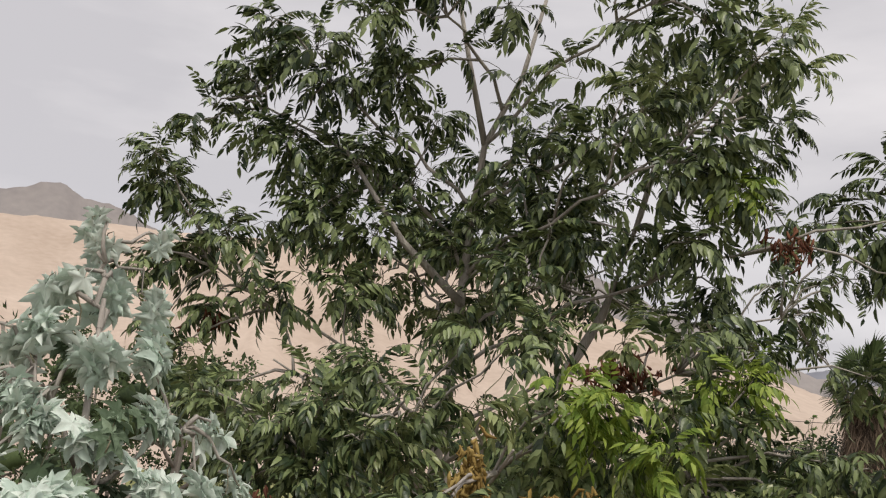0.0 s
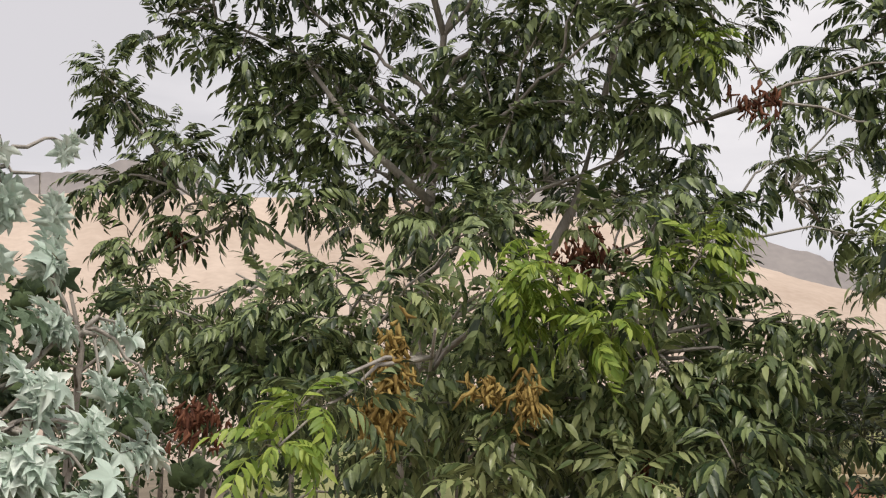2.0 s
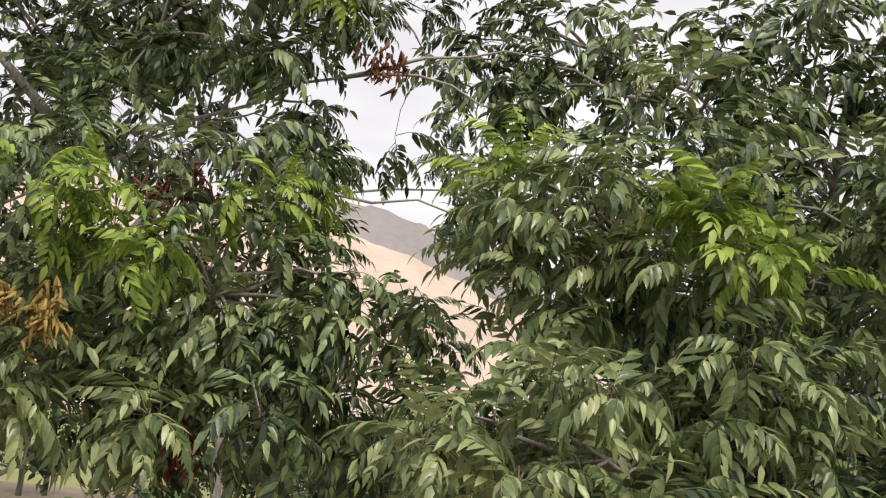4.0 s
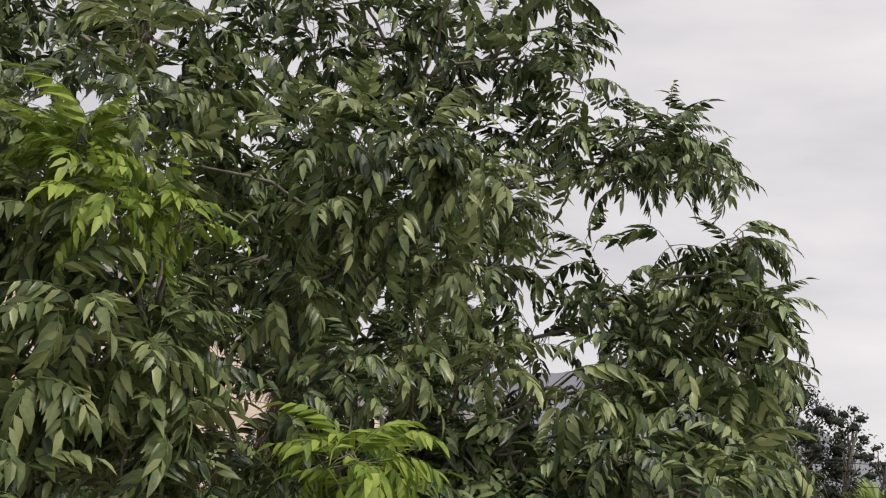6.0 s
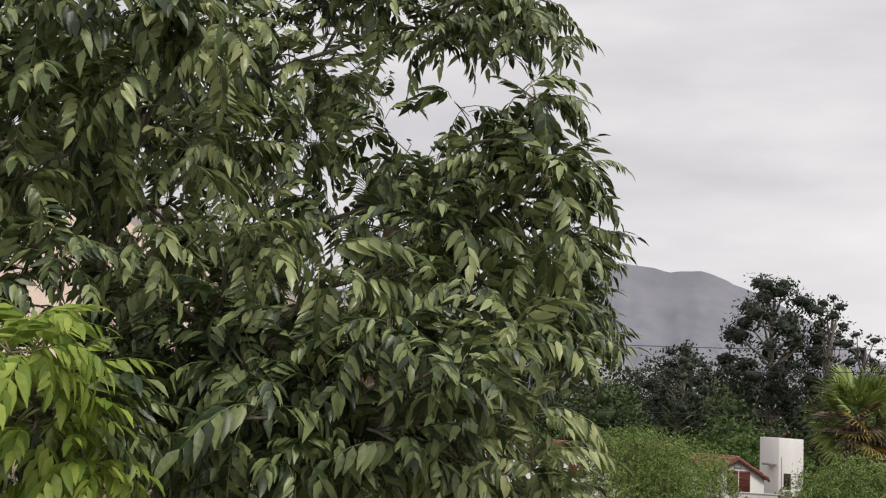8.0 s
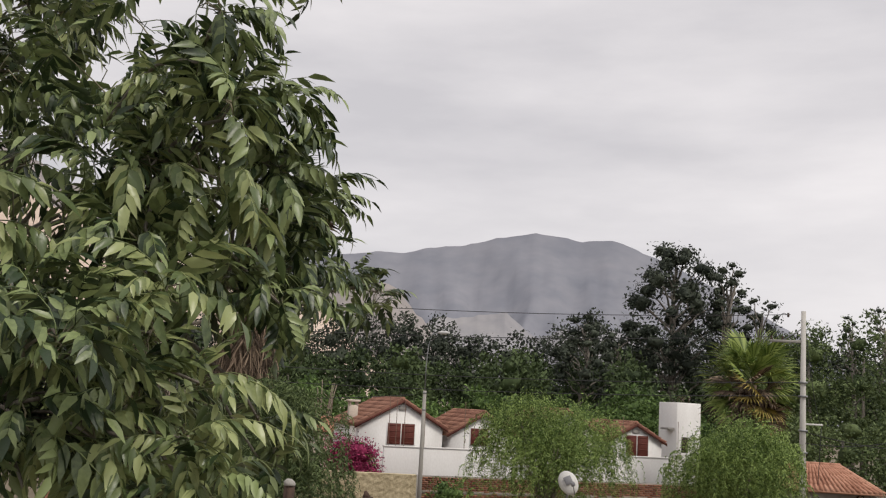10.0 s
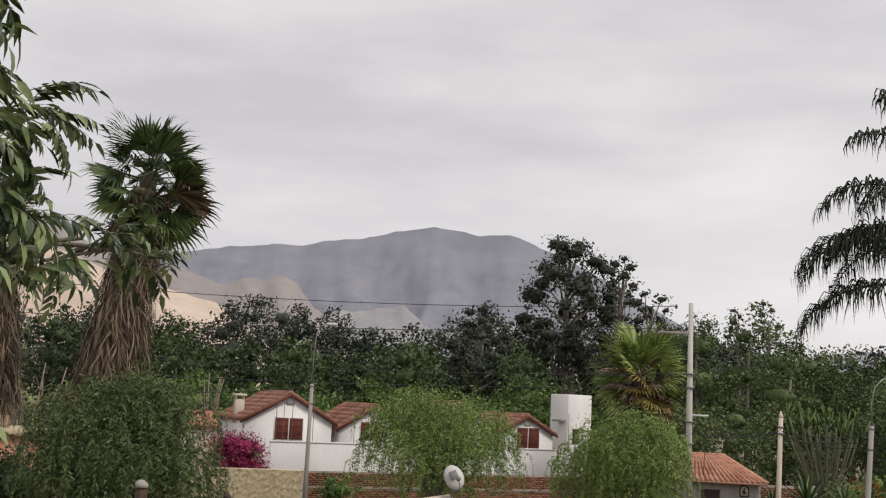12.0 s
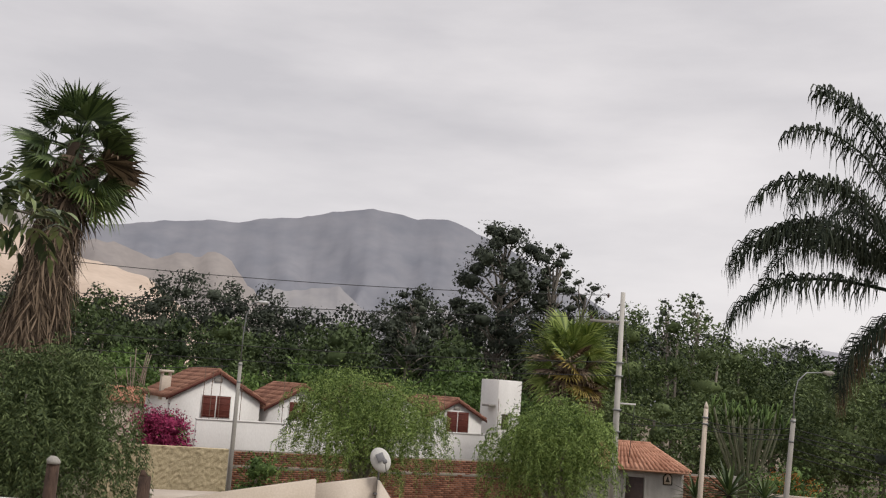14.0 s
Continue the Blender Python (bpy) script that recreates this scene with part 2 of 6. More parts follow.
def tube(points, radii, sides=7):
    """A tapered tube along points, closed at its ends."""
    p = np.asarray(points, float)
    r = np.interp(np.linspace(0, 1, len(p)), np.linspace(0, 1, len(radii)), radii)
    ring, vs = np.linspace(0, 2 * np.pi, sides, endpoint=False), []
    for i in range(len(p)):
        d = p[min(i + 1, len(p) - 1)] - p[max(i - 1, 0)]
        d = d / (np.linalg.norm(d) + 1e-9)
        a = np.cross(d, (0, 0, 1.0) if abs(d[2]) < 0.9 else (1.0, 0, 0))
        a /= np.linalg.norm(a)
        b = np.cross(d, a)
        vs.append(p[i] + r[i] * (np.cos(ring)[:, None] * a + np.sin(ring)[:, None] * b))
    v = np.concatenate(vs + [p[:1], p[-1:]])
    ts = []
    for i in range(len(p) - 1):
        for j in range(sides):
            a, b = i * sides + j, i * sides + (j + 1) % sides
            ts += [(a, b, b + sides), (a, b + sides, a + sides)]
    e0, e1, last = len(v) - 2, len(v) - 1, (len(p) - 1) * sides
    for j in range(sides):
        ts += [(e0, (j + 1) % sides, j), (e1, last + j, last + (j + 1) % sides)]
    return v, np.array(ts)


def bent(a, b, sag=0.0, wob=0.0, n=7, rng=None):
    """Points from a to b, bowed by sag and wobbling."""
    a, b = np.asarray(a, float), np.asarray(b, float)
    s = np.linspace(0, 1, n)[:, None]
    p = a + (b - a) * s
    p[:, 2] += sag * 4 * (s * (1 - s))[:, 0]
    if wob and rng is not None:
        p[1:-1] += rng.normal(0, wob, (n - 2, 3))
    return p


def block(x0, x1, y0, y1, z0, z1):
    v = np.array([(x, y, z) for x in (x0, x1) for y in (y0, y1) for z in (z0, z1)], float)
    q = [(0, 1, 3, 2), (4, 6, 7, 5), (0, 4, 5, 1), (2, 3, 7, 6), (0, 2, 6, 4), (1, 5, 7, 3)]
    return v, np.array([t for a, b, c, d in q for t in ((a, b, c), (a, c, d))])


def soft_block(x0, x1, y0, y1, z0, z1, r=0.02):
    """A box with chamfered edges, as one closed mesh."""
    bm = bmesh.new()
    bmesh.ops.create_cube(bm, size=1)
    for v in bm.verts:
        v.co = ((x0 + x1) / 2 + v.co.x * (x1 - x0), (y0 + y1) / 2 + v.co.y * (y1 - y0), (z0 + z1) / 2 + v.co.z * (z1 - z0))
    bmesh.ops.bevel(bm, geom=bm.edges[:], offset=r, segments=1, affect="EDGES")
    bmesh.ops.triangulate(bm, faces=bm.faces[:])
    bm.verts.index_update()
    v = np.array([q.co[:] for q in bm.verts])
    t = np.array([[q.index for q in f.verts] for f in bm.faces])
    bm.free()
    return v, t


def part(name, shape, mat, parent=None, label="", smooth=False):
    """One mesh object under a thing or under a part."""
    v, t = shape
    me = raw(name, v, t, mat)
    if smooth:
        me.polygons.foreach_set("use_smooth", np.ones(len(me.polygons), bool))
    ob = new(name, me)
    if parent is not None:
        ob.parent = parent
    return tagged(ob, label)


def thing(name, place, label, category, turn=0.0, group="", kind=""):
    ob = new(name)
    ob.matrix_world = pose(*place, 0, 0, turn)
    return tagged(ob, label, category, group, kind)


def facing(ways, roll_rng=None, ups=None):
    """Turns whose local +y runs along the given ways."""
    w = np.asarray(ways, float)
    w = w / (np.linalg.norm(w, axis=1, keepdims=True) + 1e-9)
    up = np.tile((0, 0, 1.0), (len(w), 1)) if ups is None else np.asarray(ups, float)
    x = np.cross(w, up)
    bad = np.linalg.norm(x, axis=1) < 1e-3
    x[bad] = (1, 0, 0)
    x /= np.linalg.norm(x, axis=1, keepdims=True)
    z = np.cross(x, w)
    if roll_rng is not None:
        a = roll_rng
        x, z = x * np.cos(a)[:, None] + z * np.sin(a)[:, None], z * np.cos(a)[:, None] - x * np.sin(a)[:, None]
    return np.stack([x, w, z], -1)


# ---- ground and distance ----
def ground_height(x, y):
    return 0.12 * math.sin(x * 0.11) * math.cos(y * 0.09)


def sheet(name, xs, ys, height, mat):
    xs, ys = list(xs), list(ys)
    v = [(x, y, height(x, y)) for y in ys for x in xs]
    w = len(xs)
    t = []
    for j in range(len(ys) - 1):
        for i in range(w - 1):
            a = j * w + i
            t += [(a, a + 1, a + w + 1), (a, a + w + 1, a + w)]
    return part(name, (np.array(v), np.array(t)), mat, smooth=True)


spread = [s * d for s in (-1, 1) for d in (4600, 2600, 1400, 700, 350, 180, 120)]
axis = sorted(set(spread + list(range(-90, 95, 6))))
tagged(sheet("ground", axis, axis, ground_height, M_GROUND), "dusty bare ground with thin dry weeds", "ground", kind="structure")


def profile(az, table):
    return float(np.interp(az, [a for a, _ in table], [e for _, e in table]))


def range_of_hills(name, az0, az1, near, far, table, mat, rough, ridge_noise, label, steps=220, rows=26, seed=0.0, gully=1.0):
    """A slope that rises from the plain to a skyline given by azimuth and elevation, with gullies."""
    v, t = [], []
    for i in range(steps + 1):
        az = az0 + (az1 - az0) * i / steps
        a = radians(az)
        top = far * math.tan(radians(profile(az, table))) + 5.5
        top += ridge_noise * noise.fractal(Vector((az * 0.9, seed, 0)), 0.8, 2.2, 5)
        for j in range(rows + 1):
            s = j / rows
            r = near + (far - near) * s
            rise = (0.25 * s + 0.75 * s * s) * top
            g = noise.fractal(Vector((az * 0.3 + seed, s * 1.6, 3.1)), 0.9, 2.1, 6) * rough * math.sin(math.pi * s) ** 0.8
            g += gully * rough * 0.9 * abs(noise.noise(Vector((az * 0.55 + s * 2.6, s * 1.9, seed)))) * math.sin(math.pi * s)
            g -= gully * rough * 0.5 * abs(noise.noise(Vector((az * 1.7 - s * 3.1, s * 2.7, seed + 4)))) * math.sin(math.pi * s)
            v.append((r * math.sin(a), r * math.cos(a), rise + g - 2 * (1 - s)))
    w = rows + 1
    for i in range(steps):
        for j in range(rows):
            a = i * w + j
            t += [(a, a + w, a + w + 1), (a, a + w + 1, a + 1)]
    ob = part(name, (np.array(v), np.array(t)), mat, smooth=True)
    return tagged(ob, label, "hill", kind="structure")


MOUNTAIN = [(-34, 5.5), (-25, 7.0), (-19, 7.55), (-17, 7.95), (-14, 8.37), (-12.5, 8.35), (-11.3, 8.71), (-9, 9.0), (-7.3, 9.5), (-5.1, 9.81), (-3.5, 9.7), (-2.6, 9.45), (-0.9, 9.6), (1.05, 8.88), (2.7, 8.2), (5.9, 6.5), (8.8, 4.8), (12, 3.2), (16, 1.5), (20, 0.5)]
SAND_HILL = [(-110, 9), (-85, 11), (-71, 12.2), (-63, 12.8), (-50, 13.0), (-42, 12.3), (-36, 11.0), (-27, 7.7), (-22, 6.1), (-20.3, 5.7), (-16.8, 5.0), (-14.5, 3.2), (-12, 1.2), (-10, 0.3)]
ROCK_HILL = [(-110, 9), (-80, 11), (-71, 12.8), (-67, 13.8), (-64, 14.5), (-62, 14.1), (-58, 12.6), (-48, 12.4), (-42, 13.6), (-37, 13.2), (-34, 12.3), (-28, 9.6), (-22, 7.0), (-20.3, 6.58), (-18.9, 6.6), (-17.2, 6.11), (-15.9, 5.95), (-14.9, 6.66), (-13.1, 6.54), (-11.9, 5.48), (-10.5, 4.05), (-8.9, 2.94), (-6.9, 0.5)]
FAR_HILL = [(6, 0.4), (10, 1.6), (15, 3.3), (17.7, 3.75), (19, 3.7), (21.2, 3.4), (25, 2.6), (32, 2.2), (50, 2.4)]
TALUS = [(-18, 3.4), (-16, 4.4), (-11.5, 4.28), (-10.3, 4.94), (-8.4, 5.01), (-6.6, 5.41), (-5.8, 4.76), (-4.8, 4.02), (-3.4, 4.63), (-1.5, 4.93), (0.4, 4.28), (3, 3.3), (6, 2), (9, 0.5), (10, 0.3)]
range_of_hills("mountain_range", -40, 22, 1500, 2700, MOUNTAIN, M_HAZED_ROCK, 38, 4, "hazy blue-grey desert mountain range", seed=1.7)
range_of_hills("talus_slope", -18, 10, 1100, 1480, TALUS, M_HAZED_TALUS, 15, 3, "pale dusty talus fans under the mountain, haze in their colour", seed=5.2)
range_of_hills("rocky_hill", -110, -5, 700, 1050, ROCK_HILL, M_ROCK, 26, 6, "bare grey rocky desert hill", seed=8.4, steps=320)
range_of_hills("sand_hill", -110, -9, 150, 560, SAND_HILL, M_SAND, 6, 1.2, "smooth pale sandy hillside", seed=3.3, steps=320, gully=0.6)
range_of_hills("distant_hill", 5, 50, 3300, 3900, FAR_HILL, M_HAZED_HILL, 20, 3, "very distant hazy hill", seed=2.9)
range_of_hills("grass_slope", -60, -22, 70, 130, [(-60, 0.3), (-45, 0.8), (-30, 0.7), (-22, -0.6)], M_FIELD, 0.5, 0.2, "mown dry grass field on a low rise", seed=6.1, steps=40, rows=8)


# ---- leaves and crowns ----
def leaflet(length, width, fold=0.25, droop=0.2, sickle=0.0):
    """A pointed leaflet along +y, folded on its midrib, tip drooping and swept to one side."""
    y = np.array([0, 0.26, 0.6, 1.0]) * length
    z = -droop * length * np.array([0, 0.06, 0.35, 1.0])
    x = sickle * length * np.array([0, 0.04, 0.3, 1.0])
    h = np.array([0, 0.5, 0.42, 0]) * width
    v = [(x[i], y[i], z[i]) for i in range(4)]
    for i in (1, 2):
        v += [(x[i] - h[i], y[i], z[i] + fold * h[i]), (x[i] + h[i], y[i], z[i] + fold * h[i])]
    t = [(0, 1, 4), (0, 5, 1), (4, 1, 6), (1, 2, 6), (1, 5, 7), (1, 7, 2), (6, 2, 3), (2, 7, 3)]
    return np.array(v, float), np.array(t)


def turned(v, rx, ry, rz, at=(0, 0, 0)):
    m = np.array(Euler((rx, ry, rz)).to_matrix())
    return v @ m.T + np.asarray(at)


def compound_leaf(seed, pairs=6, length=0.3, size=0.098):
    """A feathered leaf: an arching stalk with even pairs of hanging, slightly sickle-shaped leaflets."""
    rng = np.random.default_rng(seed)
    s = np.linspace(0, 1, 6)
    pitch = rng.uniform(0.15, 0.45) - rng.uniform(0.95, 1.65) * s**1.2
    step = length / 5
    stalk = np.stack([0.025 * np.sin(2.2 * s + seed), np.concatenate([[0], np.cumsum(np.cos(pitch)[1:])]) * step, np.concatenate([[0], np.cumsum(np.sin(pitch)[1:])]) * step], 1)
    pieces = [tube(stalk, [0.0026, 0.0012], 3)]
    hang = rng.uniform(0.3, 0.8)
    for k in range(pairs):
        f = 0.26 + 0.68 * k / (pairs - 0.5)
        at = [np.interp(f, s, stalk[:, i]) for i in range(3)]
        p = np.interp(f, s, pitch)
        for side in (-1, 1):
            l = size * rng.uniform(0.88, 1.08) * (0.72 + 0.36 * math.sin(math.pi * (0.2 + 0.75 * f)))
            v, t = leaflet(l, l * rng.uniform(0.27, 0.34), rng.uniform(0.15, 0.5), rng.uniform(0.1, 0.3), side * rng.uniform(-0.16, -0.02))
            v = turned(v, 0, rng.normal(0, 0.22), 0)
            v = turned(v, -hang + rng.normal(0, 0.14), 0, 0)
            v = turned(v, 0, 0, -side * rng.uniform(0.85, 1.1) * (1 - 0.3 * f))
            pieces.append((turned(v, p * 0.8, 0, 0, at), t))
    v, t = leaflet(size * 1.05, size * 0.34, 0.3, 0.25)
    pieces.append((turned(v, pitch[-1], 0, rng.normal(0, 0.15), stalk[-1]), t))
    return joined(pieces)


def star_leaf(seed, size=0.12):
    """A five-lobed leaf on a short stalk: one blade with deep notches, lobes cupped and drooping."""
    rng = np.random.default_rng(seed)
    outline = [(0.0, 0.0, 0.0)]
    for a, l in ((-2.15, 0.5), (-1.1, 0.86), (0.0, 1.0), (1.1, 0.86), (2.15, 0.5)):
        l *= size * 0.72 * rng.uniform(0.9, 1.08)
        for da, f, z in ((-0.42, 0.52, 0.06), (-0.2, 0.72, 0.03), (0.0, 1.0, -rng.uniform(0.05, 0.35)), (0.2, 0.72, 0.03), (0.42, 0.52, 0.06)):
            outline.append((l * f * math.sin(a + da), l * f * math.cos(a + da), z * l))
    n = len(outline)
    blade = (np.array(outline), np.array([(0, i + 1, i) for i in range(1, n - 1)]))
    return joined([tube([(0, -0.07, 0.012), (0, 0, 0)], [0.0018, 0.0012], 3), blade])


def tuft(seed, n=9, size=0.5, leaf=0.22, narrow=0.4):
    """A loose tuft of separate leaves, for crowns seen from afar."""
    rng = np.random.default_rng(seed)
    pieces = []
    for _ in range(n):
        at = rng.normal(0, 0.33, 3) * size
        a = rng.normal(0, 1, (2, 3))
        a[0] /= np.linalg.norm(a[0])
        b = np.cross(a[0], a[1])
        b /= np.linalg.norm(b)
        l, w = leaf * rng.uniform(0.6, 1.2), leaf * narrow * rng.uniform(0.7, 1.2)
        v = np.array([at, at + a[0] * l * 0.5 + b * w * 0.5, at + a[0] * l, at + a[0] * l * 0.5 - b * w * 0.5 + 0.12 * l * a[1]])
        pieces.append((v, np.array([(0, 1, 2), (0, 2, 3)])))
    return joined(pieces)


PECAN_LEAVES = [compound_leaf(s, pairs=5 + s % 3, length=0.28 + 0.04 * (s % 3)) for s in range(8)]
STAR_LEAVES = [star_leaf(s, 0.18) for s in range(6)]
FINE_TUFTS = [tuft(20 + s, 10, 0.5, 0.17, 0.35) for s in range(6)]


def leafy_tree(name, base, trunk, limbs, leaves, mats, label, category, per_clump, near_point, keep, leaf_size=1.0, inner=0.6, leaf_name="leaf", seed=1, base_r=0.11, bark=M_PALE_BARK, back_kind=0, lift=0.08, outward=False):
    """A tree from a trunk line and limbs; every limb carries clumps (place, radius, kind) with twigs and single leaves.
    The leaves nearest to near_point are parts of their own, the rest one crown."""
    rng = np.random.default_rng(seed)
    root = thing(name, base, label, category)
    o = np.array(base, float)
    part("trunk", tube(np.array(trunk) - o, [base_r * 2.6, base_r, base_r * 0.75, base_r * 0.5, base_r * 0.3], 10), bark, root, smooth=True)
    tr = np.array(trunk, float)
    spots, ways, sizes, kinds, ups, twigs = [], [], [], [], [], []
    for limb in limbs:
        c = np.array([q[:3] for q in limb])
        mid = c.mean(0)
        # the limb leaves the trunk somewhat below its clumps
        level = mid[2] - 0.35 * np.linalg.norm(mid[:2] - tr[-1][:2]) - 0.2
        start = np.array([np.interp(level, tr[:, 2], tr[:, i]) for i in range(3)])
        limb_line = bent(start, mid, 0.1, 0.022, 9, rng)
        wood = [tube(limb_line - o, [0.014, 0.006], 6)]
        for q in limb:
            tip, r, kind = np.array(q[:3]), q[3], int(q[4])
            join = limb_line[max(2, int(np.argmin(np.linalg.norm(limb_line - tip, axis=1))) - 1)]
            line = bent(join, tip, 0.06, 0.016, 6, rng)
            wood.append(tube(line - o, [0.011, 0.004], 4))
            out = tip - tr[len(tr) // 2]
            out[2] *= 0.3
            out /= np.linalg.norm(out) + 1e-9
            grown = min(1.0, 0.62 + 1.6 * r)
            shoots = max(2, round(per_clump * (r / 0.22) ** 1.5))
            # the lower crown is the denser one
            filled = inner * float(np.interp(tip[2], (5.5, 6.4), (1.9, 0.6)))
            for k in range(shoots + round(shoots * filled)):
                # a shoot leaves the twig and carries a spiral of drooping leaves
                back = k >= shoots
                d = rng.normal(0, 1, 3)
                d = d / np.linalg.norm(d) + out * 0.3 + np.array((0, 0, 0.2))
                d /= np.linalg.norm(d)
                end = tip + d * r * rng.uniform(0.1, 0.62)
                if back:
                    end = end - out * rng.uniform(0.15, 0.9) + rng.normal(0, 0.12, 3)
                begin = end - d * rng.uniform(0.08, 0.17) * grown
                near_wood = np.concatenate([line[1:], limb_line[3:]])
                root_at = near_wood[np.argmin(np.linalg.norm(near_wood - begin, axis=1))]
                if np.linalg.norm(root_at - begin) > 0.42:
                    root_at = begin - d * 0.06
                twigs.append(tube(np.concatenate([bent(root_at, begin, 0.03, 0.01, 4, rng), [end]]) - o, [0.004, 0.0025, 0.0015], 3))
                side = np.cross(d, (0.3, 0.2, 1.0))
                side /= np.linalg.norm(side)
                other = np.cross(d, side)
                count, turn = int(rng.integers(5, 8)), rng.uniform(0, 6.3)
                for j in range(count):
                    f = j / (count - 1)
                    phi, spread = turn + j * 2.39996, 1.25 - 0.8 * f
                    w = d * math.cos(spread) + (side * math.cos(phi) + other * math.sin(phi)) * math.sin(spread) + rng.normal(0, 0.12, 3)
                    w[2] = w[2] * 0.75 + lift
                    up = np.array((0, 0, 1.0))
                    if outward:
                        # the blades turn their faces out from the stem and hang from it
                        up = begin - tr[2]
                        up[2] = 0
                        up = up / (np.linalg.norm(up) + 1e-9) + np.array((0, 0, 0.7)) + rng.normal(0, 0.35, 3)
                        up /= np.linalg.norm(up)
                        w = w + np.array((0, 0, -0.5))
                        w = w - up * (w @ up)
                    ups.append(up)
                    spots.append(begin + (end - begin) * f)
                    ways.append(w / (np.linalg.norm(w) + 1e-9))
                    sizes.append(leaf_size * grown * rng.uniform(0.8, 1.12) * (1.05 - 0.3 * f))
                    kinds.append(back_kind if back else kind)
        part("limb", joined(wood), bark, root, smooth=True)
    tagged(part("twiggy_growth", joined(twigs), M_TWIG, root), kind="stuff")
    spots, ways, sizes, kinds = np.array(spots), np.array(ways), np.array(sizes), np.array(kinds)
    turns = facing(ways, rng.normal(0, 0.3, len(ways)), np.array(ups))
    which = rng.integers(0, len(leaves), len(spots))
    near = np.argsort(np.linalg.norm(spots - np.array(near_point), axis=1) + (kinds == 0) * 0.0)[:keep]
    single = np.zeros(len(spots), bool)
    single[near] = True
    for kind, mat in enumerate(mats):
        pieces = [scatter(leaves[k], turns[sel], spots[sel] - o, sizes[sel]) for k in range(len(leaves)) if (sel := (which == k) & (kinds == kind) & ~single).any()]
        if pieces:
            tagged(part("crown" if kind == 0 else "young_foliage", joined(pieces), mat, root), kind="stuff")
    shared = {}
    for i in near:
        key = (int(which[i]), int(kinds[i]))
        if key not in shared:
            shared[key] = raw(leaf_name, *leaves[key[0]], mats[key[1]])
        ob = new(leaf_name, shared[key])
        ob.parent = root
        ob.matrix_basis = Matrix.LocRotScale(Vector(spots[i] - o), Matrix(turns[i].tolist()).to_quaternion(), (sizes[i],) * 3)
    return root


# last number: 0 plain leaf, 1 young shoot, 2 leaf with light painted in
LIMBS_A = []
LIMBS_A.append([(-5.22, 0.8, 6.28, 0.21, 1), (-5.05, 0.95, 6.28, 0.19, 1), (-5.43, 0.48, 6.21, 0.18, 2), (-5.07, -0.28, 5.74, 0.11, 1), (-5.03, -0.39, 5.62, 0.11, 1), (-5.27, 0.92, 6.14, 0.14, 1)])
LIMBS_A.append([(-4.65, 2.24, 5.95, 0.22, 0), (-4.69, 2, 5.54, 0.29, 0), (-4.45, 2.34, 5.63, 0.25, 0), (-4.49, 2.09, 5.32, 0.26, 0), (-4.68, 2.51, 6.07, 0.18, 0), (-4.59, 2.59, 5.96, 0.16, 0), (-4.84, 2.41, 5.89, 0.21, 0), (-5.02, 1.99, 5.84, 0.28, 0), (-4.82, 1.93, 5.62, 0.24, 0), (-5, 1.76, 5.36, 0.19, 0), (-4.34, 2, 6.09, 0.17, 0)])
LIMBS_A.append([(-7.13, 1.22, 7.8, 0.38, 0), (-7.27, 1.05, 7.47, 0.34, 0), (-7.06, 1.37, 7.36, 0.34, 0), (-6.93, 1.72, 8.22, 0.23, 0), (-6.98, 1.6, 7.75, 0.32, 0), (-7.61, 1.44, 7.63, 0.28, 0), (-7.95, 1.81, 8.1, 0.34, 0)])
LIMBS_A.append([(-5.42, 1.76, 7.96, 0.28, 0), (-5.33, 1.87, 7.57, 0.26, 0), (-5.06, 1.86, 7.71, 0.3, 0), (-4.76, 1.76, 8.11, 0.28, 0), (-5.07, 1.82, 7.6, 0.28, 0), (-4.93, 1.92, 7.49, 0.13, 1)])
LIMBS_A.append([(-4.99, 2, 7.46, 0.24, 0), (-5.2, 1.88, 7.23, 0.23, 0), (-4.31, 2.63, 7.11, 0.27, 0), (-4.2, 2.69, 7.4, 0.18, 0), (-5.23, 2.14, 7.33, 0.2, 0), (-5.24, 2.27, 7.06, 0.16, 0)])
LIMBS_A.append([(-8.03, 0.51, 7.64, 0.33, 0), (-8.11, 0.64, 7.13, 0.29, 0), (-7.75, 0.77, 7.32, 0.35, 0), (-7.87, 0.76, 6.87, 0.21, 0), (-7.83, 0.56, 6.59, 0.2, 0), (-7.89, 0.36, 7.59, 0.21, 0), (-7.89, 0.6, 7.22, 0.25, 0), (-8.03, 0.38, 7.1, 0.21, 0), (-7.84, 0.85, 6.9, 0.21, 0), (-7.92, 0.52, 6.8, 0.21, 0), (-7.88, 0.28, 7.74, 0.18, 0)])
LIMBS_A.append([(-5.39, 1.76, 8.43, 0.26, 0), (-5.03, 1.73, 8.39, 0.29, 0), (-4.97, 1.81, 8.74, 0.32, 0), (-5.53, 1.68, 8.86, 0.31, 0)])
LIMBS_A.append([(-6.87, 0.63, 6.11, 0.27, 0), (-6.72, 1.09, 6.51, 0.28, 0), (-6.13, 0.9, 6.27, 0.27, 0), (-6.21, 0.83, 6.08, 0.25, 2), (-6.19, 1.33, 6.7, 0.21, 0), (-5.71, 1.24, 6.63, 0.24, 0), (-6.61, 0.67, 5.88, 0.23, 0), (-6.63, 0.64, 5.58, 0.2, 0)])
